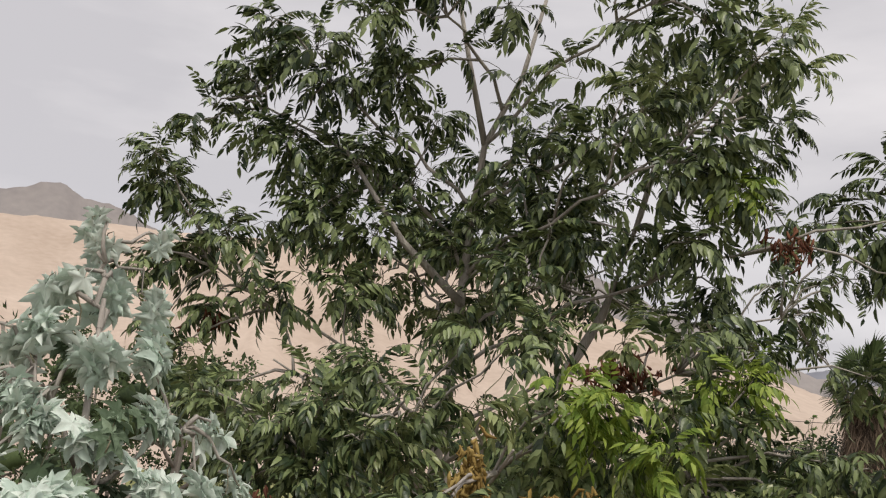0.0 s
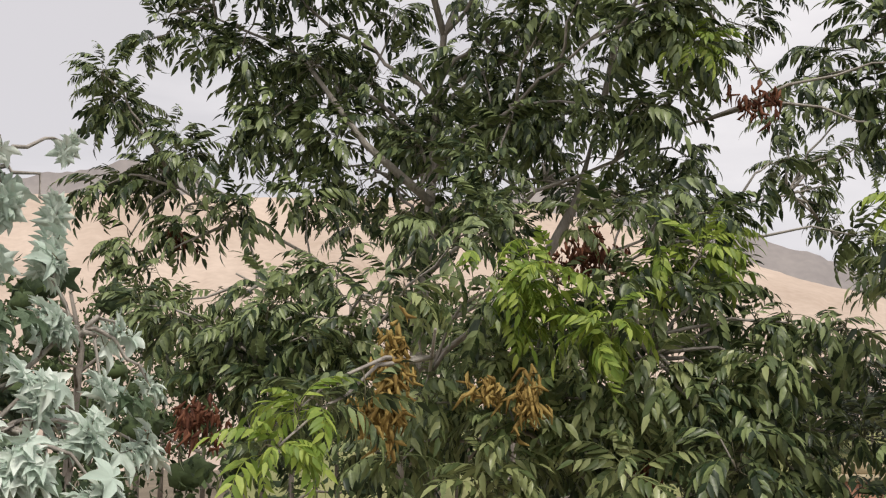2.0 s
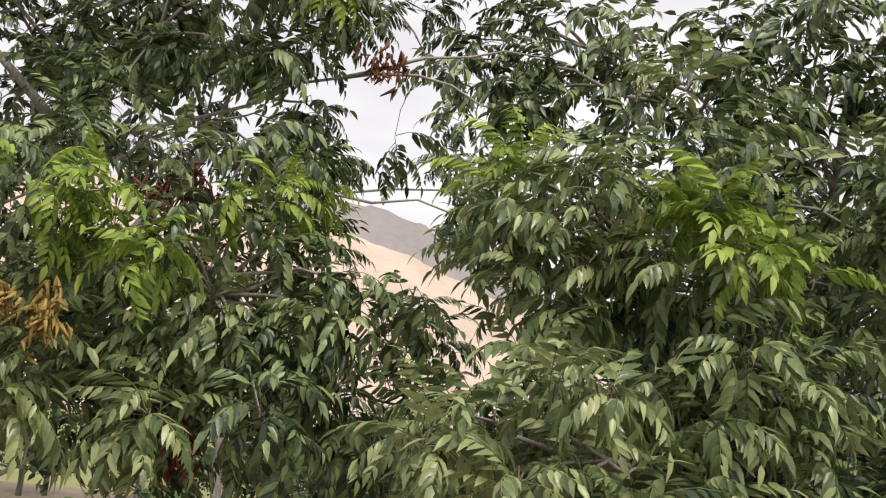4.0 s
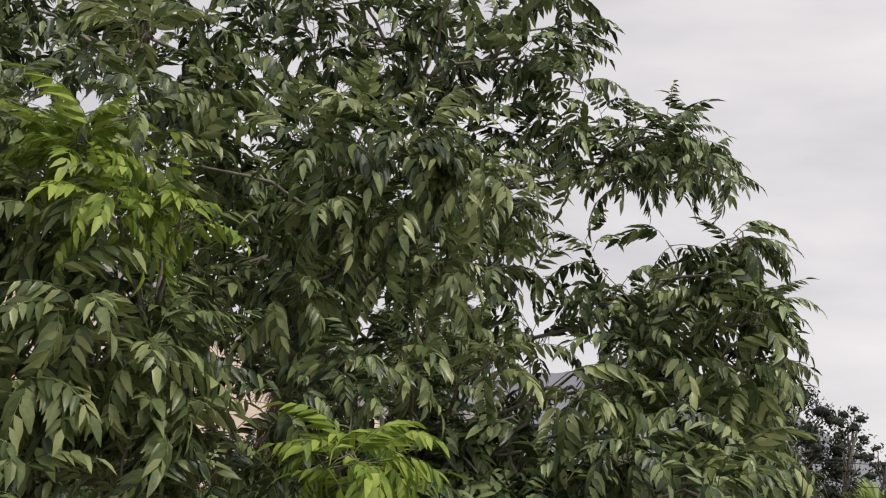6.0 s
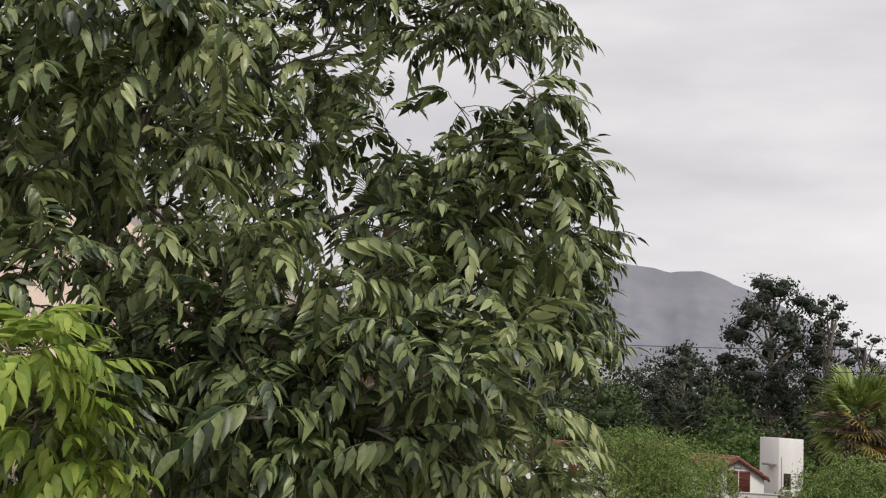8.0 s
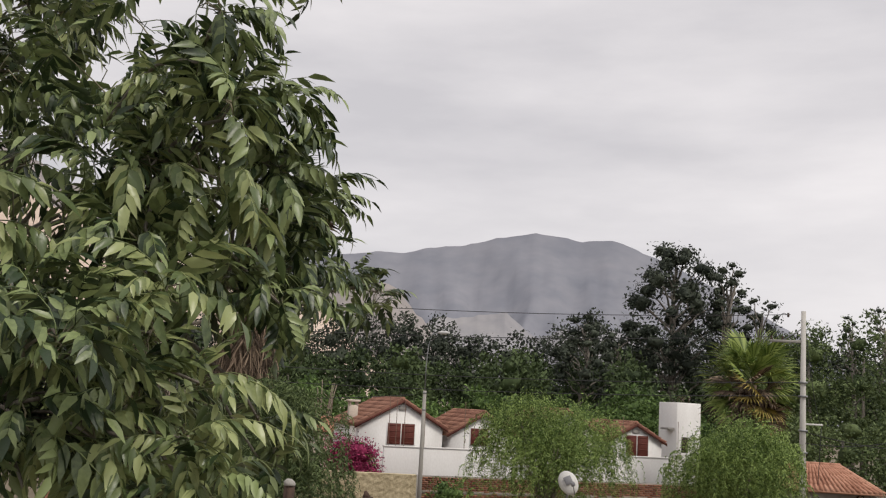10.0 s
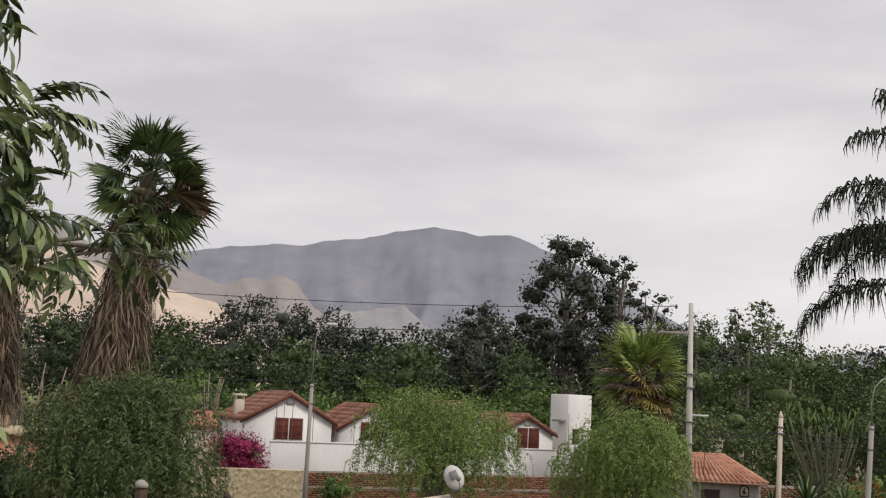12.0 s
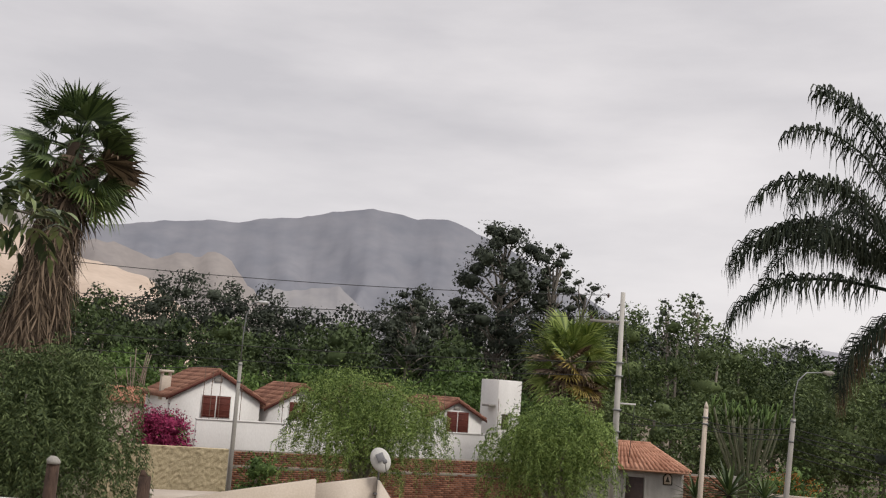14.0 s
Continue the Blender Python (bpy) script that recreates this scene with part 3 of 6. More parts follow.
LIMBS_A.append([(-5.67, 0.84, 5.79, 0.28, 2), (-5.49, 1.01, 5.95, 0.28, 2), (-5.27, 1.19, 6, 0.23, 2), (-5.12, 1.31, 5.75, 0.25, 2), (-5.34, 1.01, 5.68, 0.25, 2), (-5.61, 0.62, 5.55, 0.24, 0), (-5.35, 0.86, 5.46, 0.29, 2), (-4.91, 1.21, 5.48, 0.29, 2), (-5.55, 1.69, 5.96, 0.29, 0), (-5.26, 1.76, 5.67, 0.28, 0), (-5.42, 1.58, 5.49, 0.28, 0), (-5.2, 1.53, 5.24, 0.27, 0), (-5.18, 1.12, 6.18, 0.13, 1), (-5.19, 1.16, 5.65, 0.17, 2)])
LIMBS_A.append([(-6.91, 1.32, 8.35, 0.39, 0), (-6.91, 0.97, 8.6, 0.32, 0), (-6.6, 1.11, 8.86, 0.39, 0), (-6.23, 1.53, 8.75, 0.25, 0), (-6.02, 1.4, 8.96, 0.35, 0)])
LIMBS_A.append([(-6.47, 2.06, 7.86, 0.25, 0), (-6.24, 2.11, 7.57, 0.28, 0), (-5.76, 1.81, 7.88, 0.31, 0), (-6.05, 2.09, 7.32, 0.24, 0), (-6.43, 2.02, 7.38, 0.24, 0), (-5.55, 1.89, 7.3, 0.26, 0), (-6.06, 1.66, 7, 0.3, 0), (-6.07, 1.82, 7.34, 0.28, 0)])
LIMBS_A.append([(-4.82, 1.02, 6.05, 0.17, 1), (-4.85, 1.1, 6.24, 0.17, 0), (-4.95, 1.63, 6.3, 0.22, 0), (-4.92, 1.44, 5.92, 0.28, 2), (-4.7, 1.58, 5.79, 0.3, 0), (-4.52, 1.67, 5.93, 0.25, 2), (-4.55, 1.43, 5.51, 0.29, 0), (-4.99, 1.23, 6.05, 0.16, 1), (-4.73, 1.54, 6.4, 0.13, 1), (-4.9, 1.37, 5.81, 0.17, 2), (-4.73, 1.73, 5.79, 0.18, 2), (-4.58, 1.69, 6.11, 0.13, 0), (-4.46, 1.74, 6.1, 0.12, 0), (-4.75, 1.6, 6.23, 0.17, 0), (-4.91, 1.51, 6.38, 0.14, 1)])
LIMBS_A.append([(-7.47, 0.98, 6.96, 0.24, 0), (-7.07, 1.18, 6.98, 0.26, 0), (-6.96, 0.82, 6.37, 0.28, 0), (-7.6, 0.63, 6.32, 0.23, 0), (-7.37, 0.68, 6.11, 0.22, 0)])
LIMBS_A.append([(-5.2, 2.1, 6.73, 0.13, 0), (-5.04, 2.02, 6.48, 0.18, 0), (-5.36, 1.52, 6.66, 0.2, 2), (-4.48, 2.47, 6.56, 0.14, 0), (-5.47, 2.14, 6.82, 0.16, 0), (-5.29, 2.26, 6.97, 0.16, 0), (-5.22, 2.38, 6.86, 0.13, 0), (-4.94, 1.91, 6.5, 0.17, 1), (-5.01, 2.17, 6.39, 0.13, 0), (-5.21, 1.99, 6.32, 0.17, 0), (-5.38, 1.85, 6.16, 0.21, 0), (-4.96, 1.66, 6.7, 0.16, 0), (-4.76, 1.77, 6.61, 0.1, 0)])
LIMBS_A.append([(-8.12, 2.34, 7.13, 0.28, 0), (-6.94, 2.17, 7.02, 0.23, 0), (-7.38, 2.34, 7.59, 0.24, 0), (-7.3, 2.74, 8.02, 0.24, 0)])
LIMBS_A.append([(-7.44, 0.93, 7.87, 0.39, 0), (-7.19, 1.02, 8.27, 0.39, 0), (-7.41, 0.67, 8.65, 0.22, 0), (-7.21, 0.89, 8.46, 0.29, 0)])
LIMBS_A.append([(-7.93, 0.69, 8.17, 0.22, 0), (-7.75, 0.8, 8.36, 0.25, 0), (-8.02, 0.64, 8.08, 0.15, 0), (-7.68, 0.83, 8.02, 0.25, 0), (-7.62, 0.85, 8.58, 0.25, 0)])
LIMBS_A.append([(-6.93, 0.29, 6.19, 0.22, 0), (-6.76, 0.46, 6.12, 0.24, 0), (-6.48, 0.54, 6.24, 0.22, 0), (-6.28, 0.63, 6.08, 0.24, 0), (-6.85, 0.45, 5.89, 0.24, 0), (-6.54, 0.6, 5.88, 0.24, 0), (-6.18, 0.78, 5.91, 0.22, 0), (-7.13, 0.21, 6.3, 0.14, 0)])
LIMBS_A.append([(-5.33, 3.5, 7.64, 0.2, 0), (-5.09, 3.14, 8.62, 0.25, 2), (-5.14, 3.01, 8.86, 0.25, 2), (-5.46, 2.08, 8.25, 0.23, 2), (-5.31, 2.2, 8.33, 0.2, 2), (-5.29, 2.3, 7.6, 0.18, 2)])
LIMBS_A.append([(-5.95, 2.57, 8.57, 0.24, 2), (-5.74, 2.87, 8.38, 0.24, 0), (-5.52, 3.19, 8.62, 0.24, 0), (-5.49, 3.38, 8.16, 0.2, 0), (-5.86, 2.72, 7.96, 0.24, 0), (-5.68, 3.08, 7.97, 0.2, 0), (-5.36, 3.44, 8.42, 0.18, 0)])
LIMBS_A.append([(-6.34, 2, 8.02, 0.2, 0), (-6.17, 2.11, 8.26, 0.22, 0), (-6.09, 2.17, 7.9, 0.2, 2), (-6.28, 2.04, 7.65, 0.18, 0)])
LIMBS_A.append([(-7.1, 2.65, 7.23, 0.26, 0), (-6.77, 2.87, 7.47, 0.26, 0), (-6.49, 2.95, 7.13, 0.24, 0), (-6.86, 2.68, 6.94, 0.24, 0), (-6.29, 3.05, 7.4, 0.26, 0), (-6.46, 2.78, 7.77, 0.24, 0), (-6.11, 3.05, 7.03, 0.2, 0)])
LIMBS_A.append([(-7.55, 2.27, 7.14, 0.22, 0), (-7.32, 2.36, 7.53, 0.26, 0), (-7.7, 2.08, 7.33, 0.22, 0), (-7.54, 2.12, 7.68, 0.24, 0), (-7.26, 2.32, 6.96, 0.2, 0), (-7.86, 1.89, 7.47, 0.2, 0)])
LIMBS_A.append([(-5.67, 4.24, 7.74, 0.2, 0), (-5.54, 4.44, 7.51, 0.22, 0), (-5.4, 4.51, 7.82, 0.22, 0), (-5.65, 4.38, 7.28, 0.16, 0), (-5.76, 4.21, 7.47, 0.16, 0), (-5.32, 4.65, 7.58, 0.22, 0), (-5.55, 4.54, 7.09, 0.14, 0), (-5.43, 4.78, 6.66, 0.16, 0), (-5.5, 4.66, 6.86, 0.12, 0)])
LIMBS_B = []
LIMBS_B.append([(-2.91, 2.07, 6.24, 0.11, 1), (-3.04, 1.9, 6.04, 0.18, 2), (-2.96, 2.1, 5.98, 0.2, 0), (-2.96, 1.89, 5.79, 0.19, 0), (-2.89, 2.19, 5.79, 0.2, 2), (-2.91, 1.95, 5.58, 0.2, 0), (-2.9, 2.32, 5.6, 0.21, 0), (-2.82, 2.02, 5.39, 0.2, 0), (-2.8, 1.91, 5.23, 0.21, 0), (-2.86, 1.65, 5.84, 0.16, 2), (-2.93, 1.64, 5.64, 0.18, 2), (-2.74, 1.83, 5.76, 0.14, 2), (-2.76, 1.94, 5.57, 0.16, 2), (-2.73, 1.86, 6.19, 0.11, 1), (-2.89, 1.79, 6.17, 0.14, 2), (-2.88, 1.69, 6.14, 0.1, 1)])
LIMBS_B.append([(-1.06, 4.94, 5.96, 0.06, 0), (-1.18, 4.9, 6.02, 0.06, 0)])
LIMBS_B.append([(-2.87, 3.6, 7.57, 0.3, 0), (-3.23, 3.08, 7.24, 0.25, 0), (-3.05, 3.32, 7.46, 0.24, 0), (-2.99, 3.2, 7.73, 0.32, 0), (-3.63, 3.55, 7, 0.3, 0), (-3.24, 3.63, 6.85, 0.29, 2), (-3.32, 3.45, 7.16, 0.29, 0)])
LIMBS_B.append([(-3.19, 1.12, 5.71, 0.1, 2), (-3.04, 1.12, 5.65, 0.09, 2), (-3.44, 1.07, 5.57, 0.15, 0), (-3.47, 0.91, 5.48, 0.15, 2), (-3.22, 0.99, 5.4, 0.16, 2), (-3.13, 1.19, 5.44, 0.15, 2), (-3.09, 1.55, 5.74, 0.16, 2), (-3.06, 1.58, 5.51, 0.18, 2), (-2.89, 1.56, 5.39, 0.18, 2), (-2.99, 1.16, 5.33, 0.16, 0)])
LIMBS_B.append([(-2.23, 3.89, 6.89, 0.24, 2), (-2.25, 3.77, 6.56, 0.23, 0), (-2.51, 3.7, 6.5, 0.25, 2), (-2.28, 3.83, 6.26, 0.23, 2), (-2.97, 4.05, 6.87, 0.3, 0), (-2.71, 4.16, 7.01, 0.3, 0), (-2.63, 4.1, 6.62, 0.26, 0), (-2.73, 3.91, 6.18, 0.16, 0), (-2.46, 4.05, 6.33, 0.25, 0), (-2.38, 4.22, 6.71, 0.24, 0), (-2.55, 3.83, 5.93, 0.27, 0), (-2.48, 4.52, 7.08, 0.23, 0)])
LIMBS_B.append([(-2.11, 2.69, 6.65, 0.16, 2), (-2.35, 2.59, 6.65, 0.2, 0), (-2.6, 2.49, 6.63, 0.22, 0), (-2.48, 3.22, 6.66, 0.23, 0), (-2.77, 3.12, 6.57, 0.28, 0), (-3.26, 2.59, 6.6, 0.24, 2), (-3.06, 2.63, 6.08, 0.15, 2), (-2.95, 3.05, 6.35, 0.22, 0), (-2.66, 3.12, 6.42, 0.19, 2), (-2.97, 2.66, 6.12, 0.18, 2), (-2.47, 3.33, 6.58, 0.2, 2), (-2.7, 2.48, 6.7, 0.17, 2), (-2.46, 2.53, 6.75, 0.17, 2), (-2.24, 2.58, 6.73, 0.17, 2), (-2.57, 2.51, 6.4, 0.17, 2)])
LIMBS_B.append([(-2.34, 2.66, 6.45, 0.17, 2), (-2.11, 2.75, 6.61, 0.11, 2), (-2.64, 2.55, 6.11, 0.15, 2), (-2.21, 2.83, 6.27, 0.13, 2)])
LIMBS_B.append([(-1.5, 2.94, 5.69, 0.19, 0), (-1.13, 2.97, 5.71, 0.13, 2), (-1.73, 2.91, 5.56, 0.19, 0), (-1.23, 2.67, 5.58, 0.12, 0), (-1.85, 2.68, 5.43, 0.2, 0), (-1.74, 3.16, 5.7, 0.22, 0), (-1.9, 2.85, 5.27, 0.23, 0), (-1.63, 3.01, 5.32, 0.23, 0), (-1.29, 3.05, 5.37, 0.19, 0), (-1.06, 3.02, 5.36, 0.13, 2), (-1.49, 3.07, 5.49, 0.19, 0), (-1.25, 3.16, 5.63, 0.16, 2), (-1.11, 3.21, 5.5, 0.14, 2), (-1.03, 3.02, 5.22, 0.15, 0), (-1.38, 2.89, 5.15, 0.21, 0), (-1.7, 2.72, 5.06, 0.21, 0)])
LIMBS_B.append([(-1.74, 2.94, 5.9, 0.18, 2), (-1.85, 3.02, 5.53, 0.13, 0)])
LIMBS_B.append([(-1.94, 3.9, 7.55, 0.25, 0), (-2.23, 3.8, 7.63, 0.27, 0), (-2.42, 3.89, 7.32, 0.25, 0), (-2.66, 3.92, 7.58, 0.29, 0), (-2.07, 3.68, 7.91, 0.3, 0), (-2.53, 3.57, 7.87, 0.33, 0)])
LIMBS_B.append([(-2.12, 1.95, 5.54, 0.12, 1), (-2.66, 2.24, 5.25, 0.23, 0), (-2.13, 2.28, 5.42, 0.16, 0), (-2.25, 2.22, 5.56, 0.1, 1), (-2.18, 2.27, 5.47, 0.11, 1), (-2.23, 2.23, 5.35, 0.13, 1), (-2.12, 2.31, 5.28, 0.13, 1), (-2.5, 2.64, 5.18, 0.17, 0)])
LIMBS_B.append([(-1.15, 3.2, 6.57, 0.11, 0), (-1.08, 3.18, 6.29, 0.13, 0), (-1.37, 3.3, 6.13, 0.21, 2), (-1.11, 3.22, 6.07, 0.17, 2), (-1.63, 3.29, 5.99, 0.19, 2), (-1.31, 3.24, 5.86, 0.23, 0), (-1.21, 3.39, 6.6, 0.1, 0), (-1.09, 3.5, 6.37, 0.12, 0), (-1.31, 3.42, 6.42, 0.12, 2), (-1.07, 3.56, 6.18, 0.12, 0), (-1.42, 3.55, 6.21, 0.18, 0), (-1.12, 3.58, 5.98, 0.14, 0), (-1.61, 3.52, 5.96, 0.2, 0), (-1.21, 3.48, 5.79, 0.15, 0), (-1.02, 3.53, 5.76, 0.1, 0), (-1.06, 3.51, 6.36, 0.09, 0)])
LIMBS_B.append([(-1.09, 3.7, 6.11, 0.11, 0), (-1.05, 3.84, 6.08, 0.08, 0), (-1.14, 3.83, 5.93, 0.13, 0), (-1.08, 3.97, 5.91, 0.1, 0), (-1.04, 4.04, 6.2, 0.04, 0), (-1.08, 3.55, 6.22, 0.06, 0), (-1.1, 3.98, 5.8, 0.07, 0), (-1.15, 3.86, 5.36, 0.07, 0), (-1.15, 3.85, 5.26, 0.07, 0)])
LIMBS_B.append([(-1.93, 3.26, 5.81, 0.21, 0), (-2.17, 3.21, 5.68, 0.21, 0), (-1.97, 3.6, 6.2, 0.17, 0), (-2.03, 3, 5.6, 0.22, 0), (-2, 2.91, 6, 0.13, 2), (-2.26, 2.68, 5.91, 0.14, 2), (-2.78, 3.43, 5.56, 0.18, 0), (-2.55, 3.34, 5.36, 0.22, 0), (-2.45, 3.39, 5.58, 0.2, 0), (-2.36, 3.21, 5.2, 0.21, 0), (-2.09, 3.13, 5.39, 0.16, 0)])
LIMBS_B.append([(-3.21, 3.6, 6.58, 0.26, 2), (-3.29, 3.07, 6.59, 0.27, 0), (-3.25, 3.48, 5.93, 0.1, 0), (-3.71, 3.33, 6.71, 0.29, 0), (-3.61, 3.5, 6.43, 0.29, 0), (-3.34, 3.67, 6.55, 0.26, 0), (-3.6, 3.32, 6.14, 0.18, 0), (-3.96, 3.87, 6.04, 0.34, 0)])
LIMBS_B.append([(-1.5, 3.88, 7.28, 0.18, 0), (-1.38, 3.94, 7.14, 0.13, 0), (-1.73, 3.93, 7.08, 0.15, 0), (-2, 3.9, 7.29, 0.22, 0)])
LIMBS_B.append([(-3.27, 2.69, 6.95, 0.25, 2), (-3.36, 2.41, 6.82, 0.24, 0), (-3.63, 2.4, 6.96, 0.23, 0), (-3.37, 2.85, 7.49, 0.3, 0), (-3.37, 2.4, 7.04, 0.21, 2), (-3.24, 2.62, 7.23, 0.22, 0), (-4.82, 2.76, 7.49, 0.24, 0), (-4.56, 3.02, 7.38, 0.3, 0), (-4.18, 3.15, 7.64, 0.24, 0), (-3.56, 3.08, 6.96, 0.28, 0)])
LIMBS_B.append([(-3.16, 5.52, 6.8, 0.25, 0), (-3.54, 4.79, 6.19, 0.29, 0), (-3.55, 5.23, 6.09, 0.33, 0), (-4.19, 4.27, 6.49, 0.35, 0), (-3.29, 5, 6.93, 0.32, 0)])
LIMBS_B.append([(-3.37, 2.24, 6.57, 0.19, 2), (-3.08, 1.77, 6.32, 0.07, 1), (-3.4, 1.85, 6.58, 0.16, 2), (-3.43, 1.63, 6.46, 0.13, 2), (-3.79, 1.83, 6.59, 0.13, 1), (-3.74, 1.69, 6.37, 0.16, 2), (-3.49, 1.66, 6.24, 0.17, 2), (-3.62, 1.6, 6.12, 0.15, 2), (-3.42, 1.66, 5.99, 0.18, 2), (-2.99, 1.7, 6.33, 0.07, 1), (-3.89, 1.79, 6.51, 0.1, 1), (-3.34, 1.93, 6.47, 0.16, 2), (-3.43, 1.73, 6.16, 0.15, 2), (-3.61, 1.68, 6.32, 0.12, 2), (-3.16, 1.77, 6.18, 0.15, 2), (-2.99, 1.7, 6.33, 0.12, 1)])
LIMBS_B.append([(-4.03, 2.06, 6.22, 0.2, 2), (-3.79, 2.08, 6.15, 0.2, 2), (-3.54, 2.1, 6.03, 0.2, 2), (-4.05, 2.1, 6.46, 0.2, 0), (-3.68, 1.95, 6.37, 0.18, 2), (-3.49, 2.05, 6.34, 0.17, 2), (-3.88, 2.3, 6, 0.2, 2)])
LIMBS_B.append([(-3.65, 1.39, 5.55, 0.16, 2), (-3.44, 1.43, 5.75, 0.14, 2), (-3.29, 1.52, 5.69, 0.15, 2), (-3.81, 1.33, 5.49, 0.14, 2), (-3.49, 1.4, 5.39, 0.16, 2), (-3.66, 1.33, 5.35, 0.16, 2), (-3.37, 1.55, 5.43, 0.16, 2)])
LIMBS_B.append([(-1.58, 4.14, 7.38, 0.2, 0), (-1.38, 4.2, 7.37, 0.17, 0), (-1.3, 4.26, 7.22, 0.12, 0), (-1.55, 4.19, 7.19, 0.14, 0), (-1.72, 4.21, 7.36, 0.2, 0), (-2.24, 4.13, 6.95, 0.16, 2)])
LIMBS_B.append([(-2.11, 3.17, 5.58, 0.2, 0), (-1.86, 3.06, 5.48, 0.2, 0), (-2.34, 3.14, 5.41, 0.22, 0), (-2.1, 3.02, 5.29, 0.22, 0), (-1.69, 2.93, 5.31, 0.2, 0), (-1.43, 2.89, 5.38, 0.2, 0), (-1.27, 2.95, 5.35, 0.18, 2)])
LIMBS_B.append([(-4.53, 2.97, 7.8, 0.26, 0), (-4.27, 3.11, 7.81, 0.26, 0), (-4.74, 2.89, 7.66, 0.2, 0), (-4.02, 3.16, 7.71, 0.25, 0), (-4.48, 2.87, 7.37, 0.22, 0)])
LIMBS_B.append([(-3.19, 3.78, 7.95, 0.26, 0), (-2.91, 3.92, 7.9, 0.26, 0), (-2.5, 4.08, 7.98, 0.24, 0), (-2.09, 4.37, 8.03, 0.2, 0), (-3.5, 3.74, 7.98, 0.24, 0), (-2.65, 3.9, 7.55, 0.24, 0), (-2.24, 4.06, 7.64, 0.2, 0)])
LIMBS_B.append([(-1.35, 3.37, 6.36, 0.13, 2), (-1.55, 3.53, 6.35, 0.15, 2), (-1.23, 3.28, 6.44, 0.11, 0)])
LIMBS_C = []
LIMBS_C.append([(-6.1, -0.68, 6.3, 0.18, 0), (-6.01, -0.67, 6.06, 0.18, 0), (-6.02, -0.46, 6.04, 0.11, 0), (-5.95, -0.52, 5.84, 0.15, 0), (-5.95, -0.33, 5.83, 0.11, 0)])
LIMBS_C.append([(-6.3, -0.9, 6.83, 0.07, 0), (-6.31, -0.86, 6.71, 0.09, 0), (-6.3, -1.02, 6.56, 0.12, 0), (-6.23, -0.81, 6.52, 0.16, 0), (-6.25, -0.61, 6.53, 0.12, 0), (-6.45, -0.49, 6.86, 0.06, 0), (-6.39, -0.97, 6.53, 0.14, 0), (-6.39, -0.79, 6.65, 0.1, 0)])
LIMBS_C.append([(-6.26, -1.08, 6.33, 0.18, 0), (-6.11, -0.94, 6.25, 0.2, 0), (-6.1, -1.14, 6.02, 0.19, 0), (-6.37, -1.08, 6.33, 0.18, 0), (-6.2, -1.15, 6.11, 0.2, 0), (-6.45, -1.27, 6.39, 0.18, 0), (-6.27, -1.3, 6.09, 0.24, 0), (-6.09, -1.37, 5.81, 0.23, 0)])
LIMBS_C.append([(-5.94, -0.98, 5.97, 0.21, 0), (-5.86, -0.79, 5.81, 0.21, 0), (-5.86, -1.04, 5.72, 0.22, 0), (-5.83, -1.22, 5.75, 0.2, 0), (-5.79, -0.64, 5.66, 0.19, 0), (-5.7, -0.93, 5.55, 0.22, 0), (-5.79, -0.43, 5.62, 0.13, 0), (-5.7, -1.19, 5.51, 0.21, 0), (-5.66, -0.64, 5.46, 0.2, 0)])
TRUNK_A = [(-6.85, 1.75, 0.0), (-6.9, 1.72, 3.0), (-6.87, 1.73, 5.44), (-6.75, 1.8, 6.59), (-6.75, 1.84, 7.01), (-6.71, 1.85, 7.5), (-6.62, 1.84, 8.02), (-6.41, 1.93, 8.47), (-6.3, 2.0, 9.0)]
TRUNK_B = [(-3.24, 3.95, 0.0), (-3.2, 3.94, 3.5), (-3.21, 3.91, 5.5), (-3.23, 3.88, 6.1), (-3.1, 3.8, 6.9), (-3.0, 3.7, 7.7)]
TRUNK_C = [(-6.15, -1.0, 0.0), (-6.12, -0.97, 3.0), (-6.1, -0.95, 5.0), (-6.12, -0.93, 5.9), (-6.15, -0.9, 6.5)]
leafy_tree("pecan_tree", TRUNK_A[0], TRUNK_A, LIMBS_A, PECAN_LEAVES, [M_PECAN, M_PECAN_YOUNG, M_PECAN_LIT], "open pecan tree with forked grey trunk and drooping dark leaves", "tree", 2.5, (-4.1, 0.2, 6.0), 220, 0.92, 0.35, seed=11, base_r=0.04)
leafy_tree("pecan_tree", TRUNK_B[0], TRUNK_B, LIMBS_B, PECAN_LEAVES, [M_PECAN, M_PECAN_YOUNG, M_PECAN_LIT], "dense pecan tree with lime green shoots on dark foliage", "tree", 1.15, (-1.6, 1.7, 5.9), 280, 1.0, 0.5, seed=12, base_r=0.055, bark=M_BARK)
leafy_tree("silver_leaved_tree", TRUNK_C[0], TRUNK_C, LIMBS_C, STAR_LEAVES, [M_SILVER, M_SILVER_INNER], "young tree with pale silvery star-shaped leaves", "tree", 6.5, (-5.4, -1.1, 5.9), 250, 0.9, 0.4, seed=13, base_r=0.03, back_kind=1, lift=-0.1, outward=True)
TREE_A = [ob for ob in scene.objects if ob.name.startswith("pecan_tree")][0]
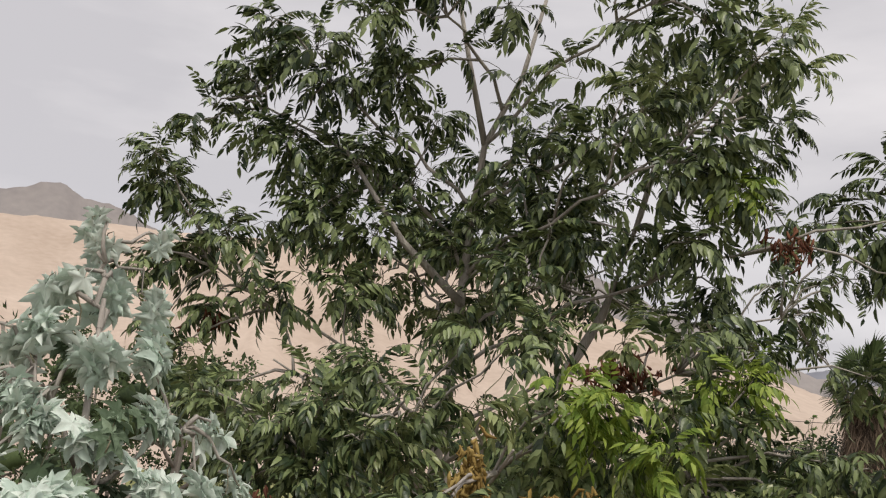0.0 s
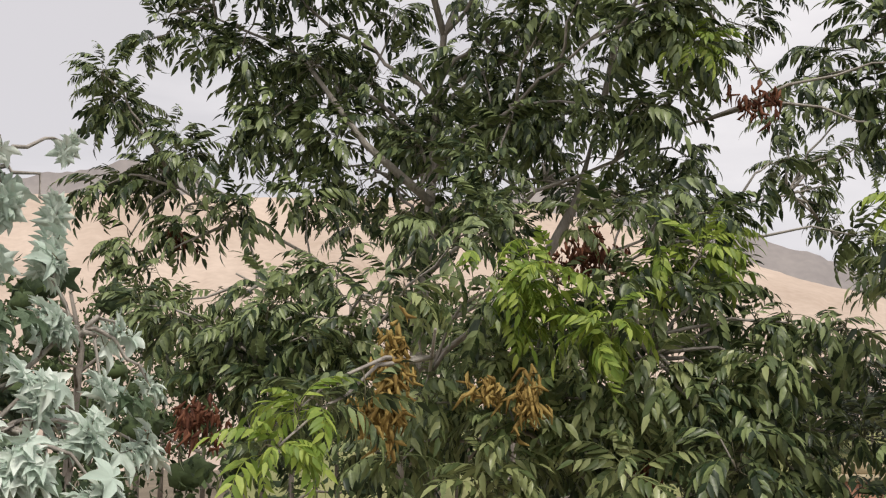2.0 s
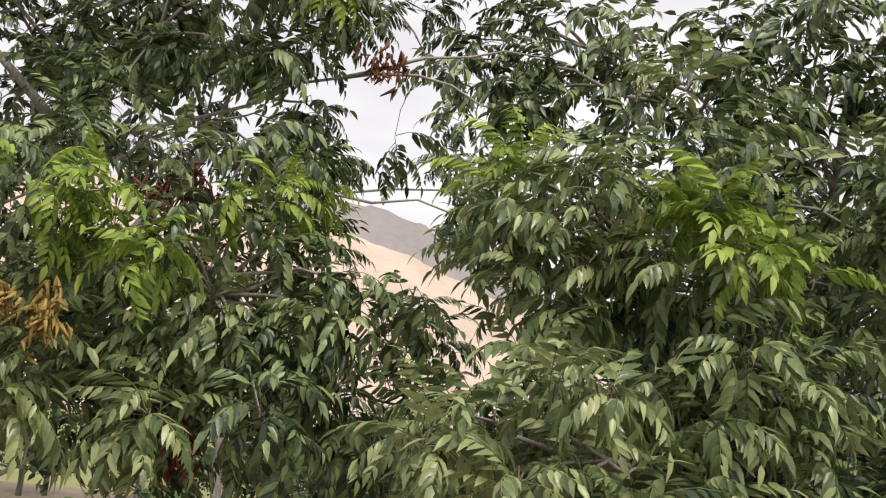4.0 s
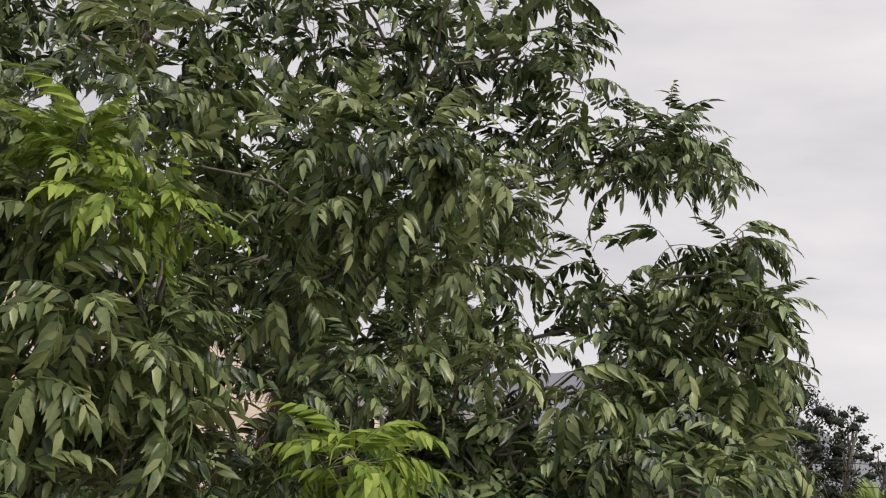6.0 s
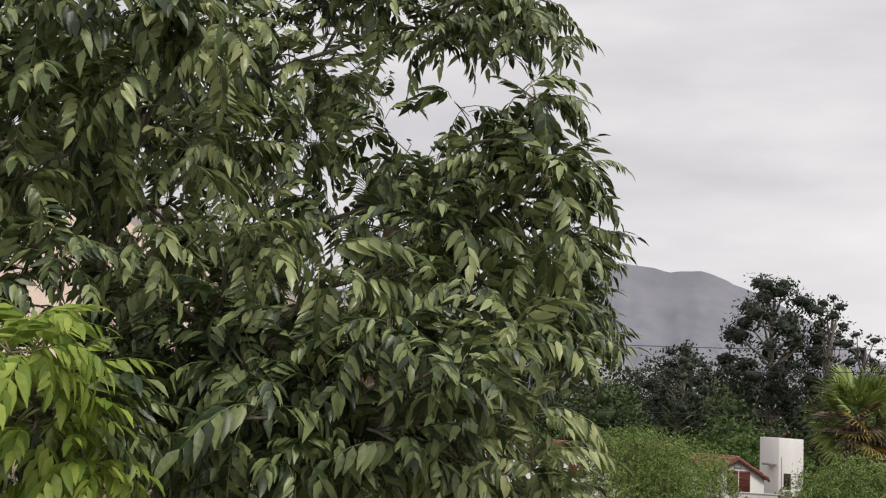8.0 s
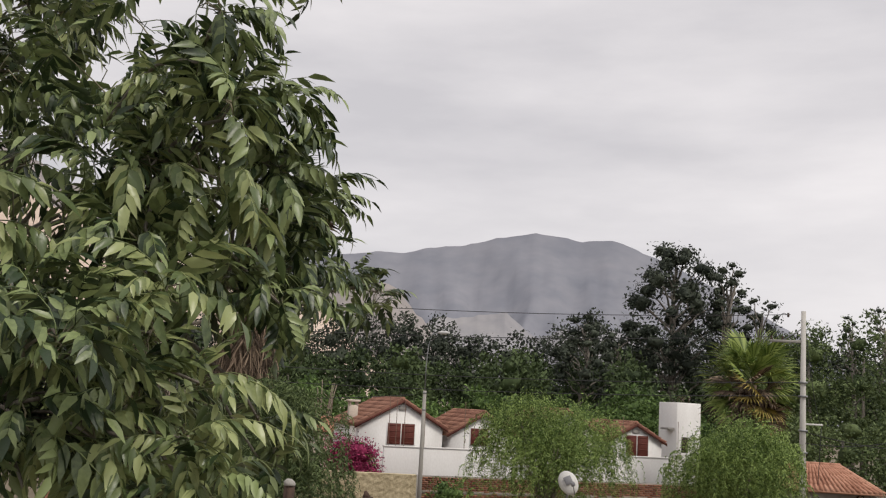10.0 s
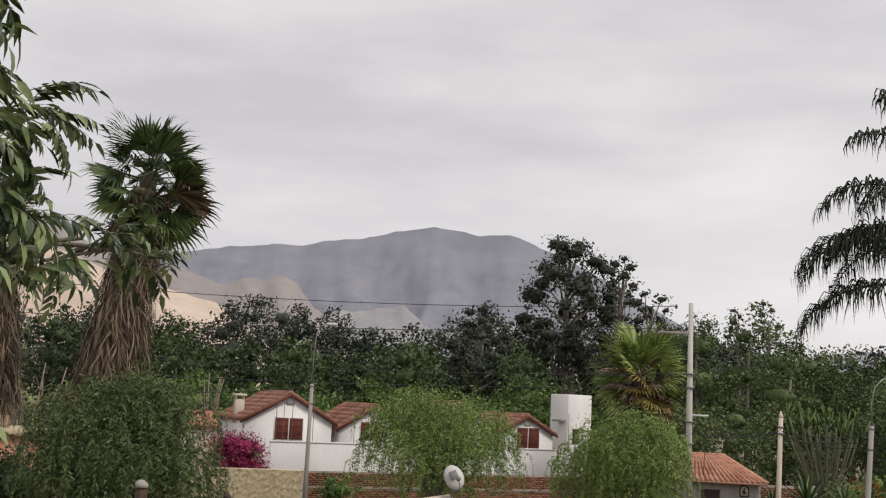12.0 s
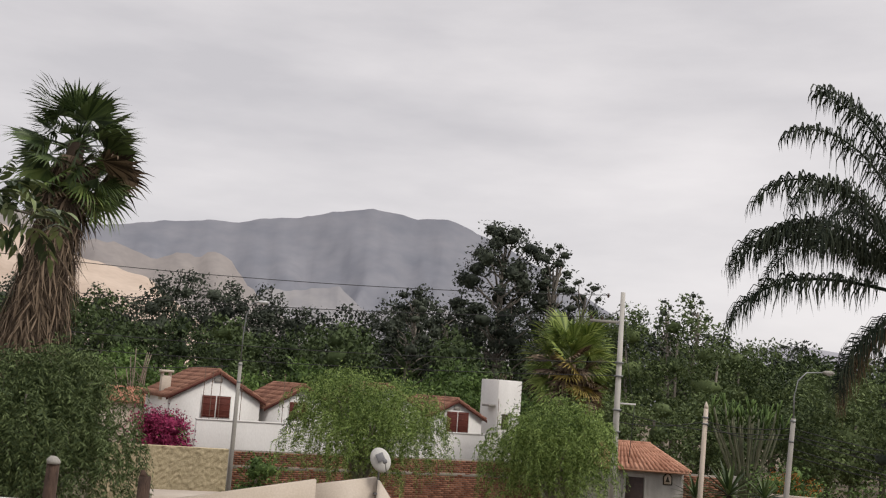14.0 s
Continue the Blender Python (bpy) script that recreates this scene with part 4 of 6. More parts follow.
for line, radii in (([(-6.62, 1.84, 8.02), (-6.64, 1.67, 8.53), (-6.66, 1.5, 9.1)], [0.022, 0.01]), ([(-6.86, 1.74, 5.5), (-6.4, 2.0, 6.2), (-6.11, 2.21, 6.72), (-5.98, 2.26, 6.95), (-5.68, 2.17, 7.5), (-5.4, 2.1, 8.2)], [0.04, 0.03, 0.012]),
                    ([(-6.72, 1.82, 7.0), (-6.95, 1.5, 7.35), (-7.2, 1.2, 7.9)], [0.03, 0.012])):
    part("limb", tube(np.array(line) - np.array(TRUNK_A[0]), radii, 8), M_PALE_BARK, TREE_A, smooth=True)

# clusters in the near pecan tree
def catkin_growth(parent, base, at, size, n, mat, name, seed, droop=1.0):
    rng = np.random.default_rng(seed)
    pieces = []
    for _ in range(n):
        p = np.array(at) + rng.normal(0, 1, 3) * np.array(size) * 0.45
        l = rng.uniform(0.03, 0.085)
        w = rng.normal(0, 0.5, 3)
        w[2] = w[2] * 0.5 - droop
        w /= np.linalg.norm(w)
        q = [p, p + w * l * 0.5 + rng.normal(0, 0.012, 3), p + w * l + rng.normal(0, 0.02, 3)]
        pieces.append(tube(np.array(q) - np.array(base), [0.004, 0.010, 0.003], 4))
        v, t = leaflet(l * 0.9, l * 0.22, 0.6, 0.5)
        pieces.append((np.einsum("ij,vj->vi", facing(w[None])[0], v) + p - np.array(base), t))
    return tagged(part(name, joined(pieces), mat, parent, "withered ochre hanging catkins" if mat is M_CATKIN else "withered red-brown leaves"), kind="stuff")


for k, (at, size, n, mat) in enumerate([((-5.33, 0.33, 5.88), (0.06, 0.06, 0.2), 190, M_CATKIN), ((-5.38, 0.26, 5.74), (0.09, 0.09, 0.07), 60, M_CATKIN), ((-5.10, 0.83, 5.82), (0.05, 0.05, 0.1), 80, M_CATKIN), ((-5.2, 0.72, 5.84), (0.08, 0.08, 0.06), 40, M_CATKIN),
                                        ((-5.55, 1.78, 6.54), (0.22, 0.22, 0.11), 130, M_RED_LEAF), ((-4.77, 2.13, 7.23), (0.12, 0.12, 0.10), 40, M_RED_LEAF), ((-5.05, 1.51, 5.37), (0.10, 0.10, 0.16), 70, M_RED_LEAF), ((-6.47, 0.17, 5.75), (0.15, 0.15, 0.12), 80, M_RED_LEAF), ((-7.8, 0.77, 6.8), (0.12, 0.12, 0.08), 25, M_RED_LEAF)]):
    catkin_growth(TREE_A, TRUNK_A[0], at, size, n, mat, "catkin_growth" if mat is M_CATKIN else "withered_tuft", 40 + k)


# ---- houses ----
STREET = 26.57
UX, UY = math.cos(radians(STREET)), math.sin(radians(STREET))


def along(p, u, back=0.0, z=0.0):
    """A place u metres along the street from p, and back from it."""
    return (p[0] + u * UX - back * UY, p[1] + u * UY + back * UX, z)


def prism(outline, y0, y1):
    """An upright outline in x and z, drawn out from y0 to y1."""
    n = len(outline)
    v = np.array([(x, y0, z) for x, z in outline] + [(x, y1, z) for x, z in outline], float)
    t = []
    for i in range(1, n - 1):
        t += [(0, i, i + 1), (n, n + i + 1, n + i)]
    for i in range(n):
        j = (i + 1) % n
        t += [(i, n + i, n + j), (i, n + j, j)]
    return v, np.array(t)


def tiled_slope(eave_a, eave_b, ridge_a, ridge_b, pitch=0.2, step=0.36, r=0.062):
    """A roof slope of barrel tiles: half-round rows that overlap in steps, over a thin slab."""
    ea, eb, ra, rb = (np.array(p, float) for p in (eave_a, eave_b, ridge_a, ridge_b))
    n = np.cross(eb - ea, ra - ea)
    n /= np.linalg.norm(n)
    if n[2] < 0:
        n = -n
    slab = np.array([ea, eb, rb, ra, ea - n * 0.08, eb - n * 0.08, rb - n * 0.08, ra - n * 0.08])
    q = [(0, 1, 2, 3), (7, 6, 5, 4), (0, 4, 5, 1), (1, 5, 6, 2), (2, 6, 7, 3), (3, 7, 4, 0)]
    pieces = [(slab, np.array([t for a, b, c, d in q for t in ((a, b, c), (a, c, d))]))]
    cols = max(2, int(np.linalg.norm(eb - ea) / pitch))
    rng = np.random.default_rng(cols)
    for i in range(cols):
        s = (i + 0.5) / cols
        a, b = ea + (eb - ea) * s, ra + (rb - ra) * s
        rows = max(1, int(np.linalg.norm(b - a) / step))
        w = (b - a) / (np.linalg.norm(b - a) + 1e-9)
        x = np.cross(w, n)
        for k in range(rows):
            p, e = a + (b - a) * (k / rows), a + (b - a) * ((k + 1.12) / rows)
            j = rng.normal(0, 0.006)
            ring = [(math.cos(h), math.sin(h)) for h in np.linspace(0.15, math.pi - 0.15, 5)]
            v = [p + x * (c * r * 1.1 + j) + n * (d * r * 1.3 + 0.03) for c, d in ring] + [e + x * (c * r * 0.9 + j) + n * (d * r * 1.15) for c, d in ring]
            t = []
            for m in range(4):
                t += [(m, m + 1, m + 6), (m, m + 6, m + 5)]
            t += [(0, 2, 1), (0, 3, 2), (0, 4, 3)]
            pieces.append((np.array(v), np.array(t)))
    return joined(pieces)


def window(parent, x0, x1, z0, z1, y):
    """A pair of wooden shutters in a shallow frame."""
    frame_ob = part("window", soft_block(x0 - 0.05, x1 + 0.05, y - 0.03, y + 0.05, z0 - 0.05, z1 + 0.05, 0.01), M_WHITE_WALL, parent, "window with red-brown wooden shutters")
    mid = (x0 + x1) / 2
    for a, b in ((x0, mid - 0.03), (mid + 0.03, x1)):
        part("shutter", soft_block(a, b, y - 0.06, y - 0.02, z0, z1, 0.008), M_SHUTTER, frame_ob)
        for k in (0.06, 0.32, 0.6, 0.88):
            part("shutter_rail", soft_block(a + 0.05, b - 0.05, y - 0.075, y - 0.057, z0 + (z1 - z0) * k, z0 + (z1 - z0) * k + 0.05, 0.005), M_SHUTTER, frame_ob)


def gable_house(apex, width, eave, length, windows, label, chimney=False):
    """A white gabled house, its gable to the street, with terracotta roof."""
    root = thing("house", (apex[0], apex[1], 0), label, "house", STREET, "row of gabled houses")
    h, top = width / 2 - 0.25, apex[2] - 0.12
    lift = (apex[2] - eave) / (width / 2)
    part("wall", prism([(-h, 0), (h, 0), (h, top - lift * h), (0, top), (-h, top - lift * h)], 0.1, length - 0.1), M_WHITE_WALL, root)
    for side in (-1, 1):
        part("roof_slope", tiled_slope((side * width / 2, 0, eave), (side * width / 2, length, eave), (0, 0, apex[2]), (0, length, apex[2])), M_TILE, root, "weathered terracotta roof tiles")
        rake = prism([(0, apex[2] - 0.02), (side * width / 2, eave - 0.02), (side * width / 2, eave - 0.16), (0, apex[2] - 0.17)], -0.05, 0.0)
        part("rake_board", rake, M_TRIM, root, "dark red roof edge board")
    ridge = [tube([(0, y, apex[2] + 0.02), (0, y + 0.42, apex[2] + 0.03)], [0.10, 0.085], 7) for y in np.arange(0, length - 0.3, 0.38)]
    part("ridge_tiles", joined(ridge), M_TILE, root)
    part("vent", soft_block(-0.2, 0.2, 0.05, 0.11, top - 0.42, top - 0.22, 0.02), M_CONCRETE, root, "small grey gable vent")
    for x0, x1, z0, z1 in windows:
        window(root, x0, x1, z0, z1, 0.1)
    if chimney:
        stack = part("chimney", joined([soft_block(-2.2, -1.75, 2.2, 2.65, 4.2, 5.35, 0.02), soft_block(-2.28, -1.67, 2.12, 2.73, 5.5, 5.62, 0.02)] + [soft_block(x, x + 0.08, y, y + 0.08, 5.3, 5.52, 0.005) for x in (-2.2, -1.83) for y in (2.2, 2.57)]), M_CREAM, root, "cream chimney with flat cap")
    return root


gable_house((-10.52, 50.14, 5.75), 4.7, 4.42, 6.5, [(-0.68, 0.66, 3.58, 4.58)], "white gabled house with terracotta roof and red shutters", True)
gable_house((-6.73, 52.04, 5.34), 3.9, 4.17, 5.5, [(-0.68, 0.24, 3.7, 4.52)], "smaller white gabled house behind the street wall")
gable_house((-2.77, 54.01, 5.67), 4.3, 4.5, 5.5, [(-0.6, 0.6, 3.6, 4.6)], "white gabled house half hidden by a pepper tree")
gable_house((0.76, 55.78, 5.20), 3.5, 4.25, 5.5, [(-0.58, 0.69, 3.47, 4.56)], "white gabled house beside the water tower")


def rod(p, z0, z1, r=0.016):
    ob = part("iron_rod", tube([(0, 0, z0), (0.02, 0, (z0 + z1) / 2), (0.0, 0.01, z1)], [r, r], 5), M_RUST)
    ob.matrix_world = pose(p[0], p[1], 0)
    return tagged(ob, "thin rusty iron rod standing above the wall", "rod", "iron rods on the wall")


for u, z in ((0.15, 5.9), (0.5, 5.7), (0.9, 5.7), (1.9, 5.6), (3.9, 5.8), (6.8, 5.75), (9.8, 5.6), (12.3, 5.5), (15.4, 5.4)):
    rod(along((-10.93, 48.45), max(u, 0.1), 0.03), 0.0, z)

# walls along the street
wall = thing("street_wall", (-10.95, 48.39, 0), "tall white plastered wall in front of the houses", "wall", STREET, kind="structure")
part("wall_face", soft_block(0, 17.6, 0, 0.2, 0, 3.5, 0.02), M_WHITE_WALL, wall)
part("coping", soft_block(-0.03, 17.63, -0.03, 0.23, 3.504, 3.57, 0.01), M_WHITE_WALL, wall)


def brick_wall(name, start, turn, length, top, label):
    root = thing(name, (*start, 0), label, "wall", turn, kind="structure")
    part("mortar_core", block(0, length, 0.012, 0.2, 0, top), M_MORTAR, root)
    pieces, rng = [], np.random.default_rng(7)
    for k in range(int(top / 0.09)):
        for i in range(int(length / 0.26)):
            x = i * 0.26 + (0.13 if k % 2 else 0) + 0.01
            d = rng.uniform(0, 0.012)
            pieces.append(block(x, x + 0.24, -d, 0.1, k * 0.09 + 0.01, k * 0.09 + 0.085))
    tagged(part("bricks", joined(pieces), M_BRICK, root, "rough red clay bricks"), kind="stuff")
    for x in (0.0, length):
        part("pier", soft_block(x - 0.13, x + 0.13, -0.04, 0.24, 0, top + 0.04, 0.015), M_CONCRETE, root, "grey concrete pier")
    part("tie_beam", soft_block(0.14, length - 0.14, -0.01, 0.22, 1.72, 1.86, 0.01), M_MORTAR, root, "grey concrete beam")
    return root


brick_wall("brick_wall", (-8.75, 45.55), STREET, 15.5, 2.48, "unplastered red brick street wall with concrete piers")


def stone_wall(start, turn, length, top):
    """A rough rendered stone wall: bulging stones in a sheet, over a solid core."""
    root = thing("stone_wall", (*start, 0), "cream yellow wall of rough rendered stones", "wall", turn, kind="structure")
    part("core", soft_block(0, length, 0.06, 0.35, 0, top, 0.03), M_STONE, root)
    v, t, nx, nz = [], [], int(length * 18), int(top * 18)
    for j in range(nz + 1):
        for i in range(nx + 1):
            x, z = length * i / nx, (top - 0.01) * j / nz
            b = abs(noise.noise(Vector((x * 8, z * 11, 0.5)))) + 0.5 * noise.noise(Vector((x * 17, z * 21, 2)))
            v.append((x, 0.03 - 0.07 * b - 0.02 * noise.noise(Vector((x * 6, z * 6, 0))), z))
    for j in range(nz):
        for i in range(nx):
            a = j * (nx + 1) + i
            t += [(a, a + 1, a + nx + 2), (a, a + nx + 2, a + nx + 1)]
    part("stones", (np.array(v), np.array(t)), M_STONE, root)
    return root


stone_wall((-13.4, 42.3), 16.0, 5.2, 2.62)

# water tower
tower = thing("water_tower", (3.15, 63.1, 0), "square white plastered water tower with rods on top", "tower", 35)
part("body", soft_block(0, 1.75, 0, 1.75, 0, 6.5, 0.03), M_WHITE_WALL, tower)
part("ledge", soft_block(-0.5, 0.0, 0.2, 0.9, 4.9, 5.02, 0.01), M_CONCRETE, tower, "small concrete ledge")
# the wall has no hole: a near-black panel paints the shade inside
part("opening", soft_block(0.35, 0.85, -0.02, 0.05, 3.6, 4.5, 0.01), M_DOOR_AND_SHADE, tower, "dark panel standing in for a shaded opening")
for x, y in ((0.1, 0.1), (0.5, 0.3), (1.0, 0.2), (1.6, 1.5)):
    part("starter_bar", tube([(x, y, 6.4), (x, y, 6.75), (x + 0.08, y, 6.86), (x + 0.14, y, 6.75)], [0.016, 0.016], 5), M_RUST, tower)

# gatehouse with a hipped tile roof
gate = thing("gatehouse", (5.6, 43.55, 0), "small grey gatehouse with orange barrel-tile roof", "building", -2)
part("wall", soft_block(0.35, 4.15, 0.35, 3.4, 0, 3.02, 0.02), M_CONCRETE, gate, "grey rough block wall")
part("front_slope", tiled_slope((0, 0, 3.05), (4.45, 0, 3.05), (1.2, 1.75, 3.98), (3.0, 1.75, 3.98), 0.2, 0.36), M_TILE_NEW, gate, "orange barrel tiles")
part("side_slope", tiled_slope((4.45, 0, 3.05), (4.45, 3.6, 3.05), (3.02, 1.72, 3.98), (3.02, 1.78, 3.98), 0.2, 0.36), M_TILE_NEW, gate)
part("side_slope", tiled_slope((0, 3.6, 3.05), (0, 0, 3.05), (1.18, 1.78, 3.98), (1.18, 1.72, 3.98), 0.2, 0.36), M_TILE_NEW, gate)
part("back_slope", tiled_slope((4.45, 3.6, 3.05), (0, 3.6, 3.05), (3.0, 1.75, 3.98), (1.2, 1.75, 3.98), 0.2, 0.36), M_TILE_NEW, gate)
part("ridge_tiles", joined([tube([(x, 1.75, 4.0), (x + 0.42, 1.75, 4.01)], [0.1, 0.085], 7) for x in np.arange(1.15, 2.8, 0.38)] + [tube([np.array((3.0, 1.75, 4.0)) + s * np.array((1.42, -1.73, -0.93)), np.array((3.0, 1.75, 4.0)) + (s + 0.17) * np.array((1.42, -1.73, -0.93))], [0.085, 0.1], 7) for s in np.arange(0, 0.9, 0.15)]), M_TILE_NEW, gate)
door = part("door", soft_block(1.95, 2.65, 0.31, 0.4, 0, 2.72, 0.01), M_DOOR_AND_SHADE, gate, "dark wooden door standing in shade")
part("door_jamb", joined([soft_block(1.83, 1.93, 0.3, 0.42, 0, 2.8, 0.01), soft_block(2.67, 2.8, 0.3, 0.42, 0, 2.8, 0.01)]), M_CONCRETE, gate, "grey door jamb")
sign = part("sign_plate", prism([(3.42, 2.5), (3.78, 2.5), (3.78, 2.82), (3.7, 2.94), (3.6, 2.98), (3.5, 2.94), (3.42, 2.82)], 0.31, 0.346), M_SIGN, gate, "arched dark sign plate")
part("sign_field", prism([(3.46, 2.54), (3.74, 2.54), (3.74, 2.81), (3.67, 2.9), (3.6, 2.93), (3.53, 2.9), (3.46, 2.81)], 0.30, 0.308), M_CREAM, sign)
part("bell_mark", prism([(3.51, 2.62), (3.69, 2.62), (3.64, 2.7), (3.62, 2.82), (3.6, 2.85), (3.58, 2.82), (3.56, 2.7)], 0.292, 0.298), M_SIGN, sign)
brick_wall("garden_wall", (9.9, 44.6), 0, 2.2, 2.95, "low orange brick garden wall beside the gatehouse")

# small roof and flat building further along
cottage = thing("cottage", (-20.0, 58.9, 0), "low cottage with faded orange tile roof", "house", 12)
part("wall", soft_block(0.3, 4.3, 0.3, 3.4, 0, 3.75, 0.02), M_CREAM, cottage)
part("roof_slope", tiled_slope((0, 0, 3.75), (4.6, 0, 3.75), (0.9, 1.8, 4.5), (3.2, 1.8, 4.5)), M_TILE_NEW, cottage)
part("roof_slope", tiled_slope((4.6, 0, 3.75), (4.6, 3.7, 3.75), (3.22, 1.77, 4.5), (3.22, 1.83, 4.5)), M_TILE_NEW, cottage)
part("roof_slope", tiled_slope((4.6, 3.7, 3.75), (0, 3.7, 3.75), (3.2, 1.8, 4.5), (0.9, 1.8, 4.5)), M_TILE_NEW, cottage)
flat = thing("flat_roofed_house", (-21.6, 37.4, 0), "low brick house with sand-coloured flat roof", "house", 24)
part("wall", soft_block(0, 5.2, 0.2, 5.2, 0, 3.65, 0.02), M_TILE_NEW, flat, "faded orange-brown wall")
part("roof_slab", soft_block(-0.15, 5.35, 0.0, 5.4, 3.654, 3.85, 0.03), M_STONE, flat, "sandy roof slab")
part("parapet", soft_block(-0.1, 3.2, 2.6, 5.3, 3.854, 4.25, 0.03), M_STONE, flat)
part("roof_pipe", tube([(4.4, 1, 3.85), (4.4, 1, 4.6)], [0.03, 0.03], 6), M_STEEL, flat)

# low roof wall with the satellite dish
low = thing("low_parapet", (-6.6, 26.6, 0), "cream plastered parapet of a low roof, stepped top", "wall", 19)
part("lower_run", prism([(0, 0), (3.95, 0), (3.95, 3.12), (0, 2.42)], 0, 0.25), M_CREAM, low)
part("upper_run", prism([(3.954, 0), (5.5, 0), (5.5, 3.24), (3.954, 3.0)], 0, 0.25), M_CREAM, low)
part("return_wall", prism([(5.504, 0), (6.15, 0), (5.95, 2.6), (5.504, 3.2)], -0.3, 0.2), M_CREAM, low)
part("roof_deck", soft_block(0.1, 5.4, 0.254, 3.2, 2.2, 2.4, 0.02), M_CREAM, low)
part("joint_marks", joined([block(x, x + 0.012, -0.004, 0.0, 1.6, 2.5) for x in (0.9, 1.8, 2.7, 3.6, 4.5)]), M_CONCRETE, low)


def dish(place, turn):
    root = thing("satellite_dish", place, "oval grey satellite dish on a thin steel post", "dish", turn)
    v, t, rings, sides = [], [], 5, 22
    for j in range(rings + 1):
        s = j / rings
        for i in range(sides):
            a = 2 * math.pi * i / sides
            v.append((0.25 * s * math.cos(a), 0.10 * s * s - 0.10, 0.33 * s * math.sin(a)))
    for j in range(rings):
        for i in range(sides):
            a, b = j * sides + i, j * sides + (i + 1) % sides
            t += [(a, b, b + sides), (a, b + sides, a + sides)]
    v = np.array(v)
    back = v + np.array((0, 0.02, 0))
    rim = [(k, k2, k2 + len(v)) for k, k2 in zip(range(rings * sides, rings * sides + sides), [rings * sides + (i + 1) % sides for i in range(sides)])]
    rim += [(k, k2 + len(v), k + len(v)) for k, k2 in zip(range(rings * sides, rings * sides + sides), [rings * sides + (i + 1) % sides for i in range(sides)])]
    shell = (np.concatenate([v, back]), np.concatenate([np.array(t), np.array(t)[:, ::-1] + len(v), np.array(rim)]))
    tilt = lambda s: (turned(s[0], radians(-22), radians(-24), 0, (0, -0.1, 0.85)), s[1])
    reflector = part("reflector", tilt(shell), M_DISH, root, smooth=True)
    part("mark", tilt((lambda b: (b[0], b[1]))(soft_block(-0.1, 0.1, -0.125, -0.12, -0.08, 0.14, 0.002))), M_LOGO, reflector, "faded grey mark")
    part("post", tube([(0, 0, 0), (0, 0, 0.7), (0, -0.02, 0.85)], [0.025, 0.02], 7), M_STEEL, root)
    part("arm", tilt(tube([(0, -0.1, -0.38), (0.02, -0.4, -0.2)], [0.015, 0.012], 5)), M_STEEL, root)
    part("receiver", tilt(soft_block(-0.03, 0.07, -0.47, -0.36, -0.23, -0.13, 0.015)), M_LOGO, root)
    part("foot", soft_block(-0.09, 0.09, -0.09, 0.09, -0.02, 0.02, 0.005), M_STEEL, root)
    return root


dish((-1.36, 28.35, 2.85), 15)

far_garden = thing("garden_wall", (11.6, 39.4, 0), "pale plastered garden wall under the blossom", "wall", -18, kind="structure")
part("wall_face", soft_block(0, 9, 0, 0.2, 0, 2.78, 0.02), M_CREAM, far_garden)
part("pipe", tube([(2.1, -0.04, 2.68), (3.6, -0.05, 2.65), (5.5, -0.04, 2.67)], [0.025, 0.025], 6), M_TILE_NEW, far_garden, "reddish pipe along the wall top")
gate = thing("metal_gate", far_garden.matrix_world @ Vector((0.45, -0.08, 0)), "dark teal sheet metal gate in the garden wall", "gate", -18)
for x in (0.0, 0.8):
    part("gate_leaf", soft_block(x, x + 0.78, 0, 0.04, 0.05, 2.64, 0.008), M_GATE, gate)
part("top_rail", soft_block(-0.03, 1.61, -0.012, 0.05, 2.64, 2.70, 0.008), M_GATE, gate)
board = thing("sign_board", far_garden.matrix_world @ Vector((2.2, -0.03, 1.97)), "white notice board with faint lines of writing", "sign", -18)
part("panel", soft_block(0, 0.48, 0, 0.025, 0, 0.6, 0.004), M_WHITE_WALL, board)
for k in range(6):
    part("text_line", soft_block(0.05, 0.43 - 0.05 * (k % 3), -0.004, 0.0, 0.07 + 0.085 * k, 0.095 + 0.085 * k, 0.001), M_LOGO, board, "faint grey line of writing")
lettering = bpy.data.curves.new("lettering", "FONT")
lettering.body, lettering.size, lettering.extrude = "ESTA", 0.62, 0.012
draft = bpy.data.objects.new("draft", lettering)
letters = bpy.data.meshes.new_from_object(draft)
bpy.data.objects.remove(draft)
letters.materials.clear()
letters.materials.append(M_TRIM)
painted = new("painted_sign", letters)
painted.matrix_world = far_garden.matrix_world @ pose(2.82, -0.014, 2.13, 90, 0, 0)
tagged(painted, "dark brown capital letters reading ESTA on the garden wall", "lettering")

# near garden wall with sawn log posts
near_wall = thing("garden_wall", (-9.0, 14.9, 0), "white painted low garden wall", "wall", 2.0, kind="structure")
part("wall_face", soft_block(0, 8.2, 0, 0.22, 0, 3.76, 0.03), M_WHITE_WALL, near_wall)


def log_post(x, y, z0, z1, capped):
    root = thing("log_post", (x, y, z0), "dark weathered sawn log post" + (" with pale cement cap" if capped else " with split top"), "post", 0, "log posts")
    h = z1 - z0
    rng = np.random.default_rng(int(x * 10) % 97)
    line = [(rng.normal(0, 0.012), rng.normal(0, 0.012), h * s) for s in np.linspace(0, 1, 6)]
    part("log", tube(line, [0.095, 0.085, 0.09, 0.078], 11), M_WOOD, root, smooth=True)
    if capped:
        part("cap", tube([(0, 0, h - 0.01), (0, 0, h + 0.03), (0.015, 0, h + 0.065), (0.02, 0, h + 0.08)], [0.082, 0.088, 0.06, 0.02], 11), M_CONCRETE, root, smooth=True)
    else:
        part("split_top", tube([(-0.03, 0, h - 0.02), (-0.05, 0, h + 0.08)], [0.065, 0.02], 8), M_WOOD, root, smooth=True)


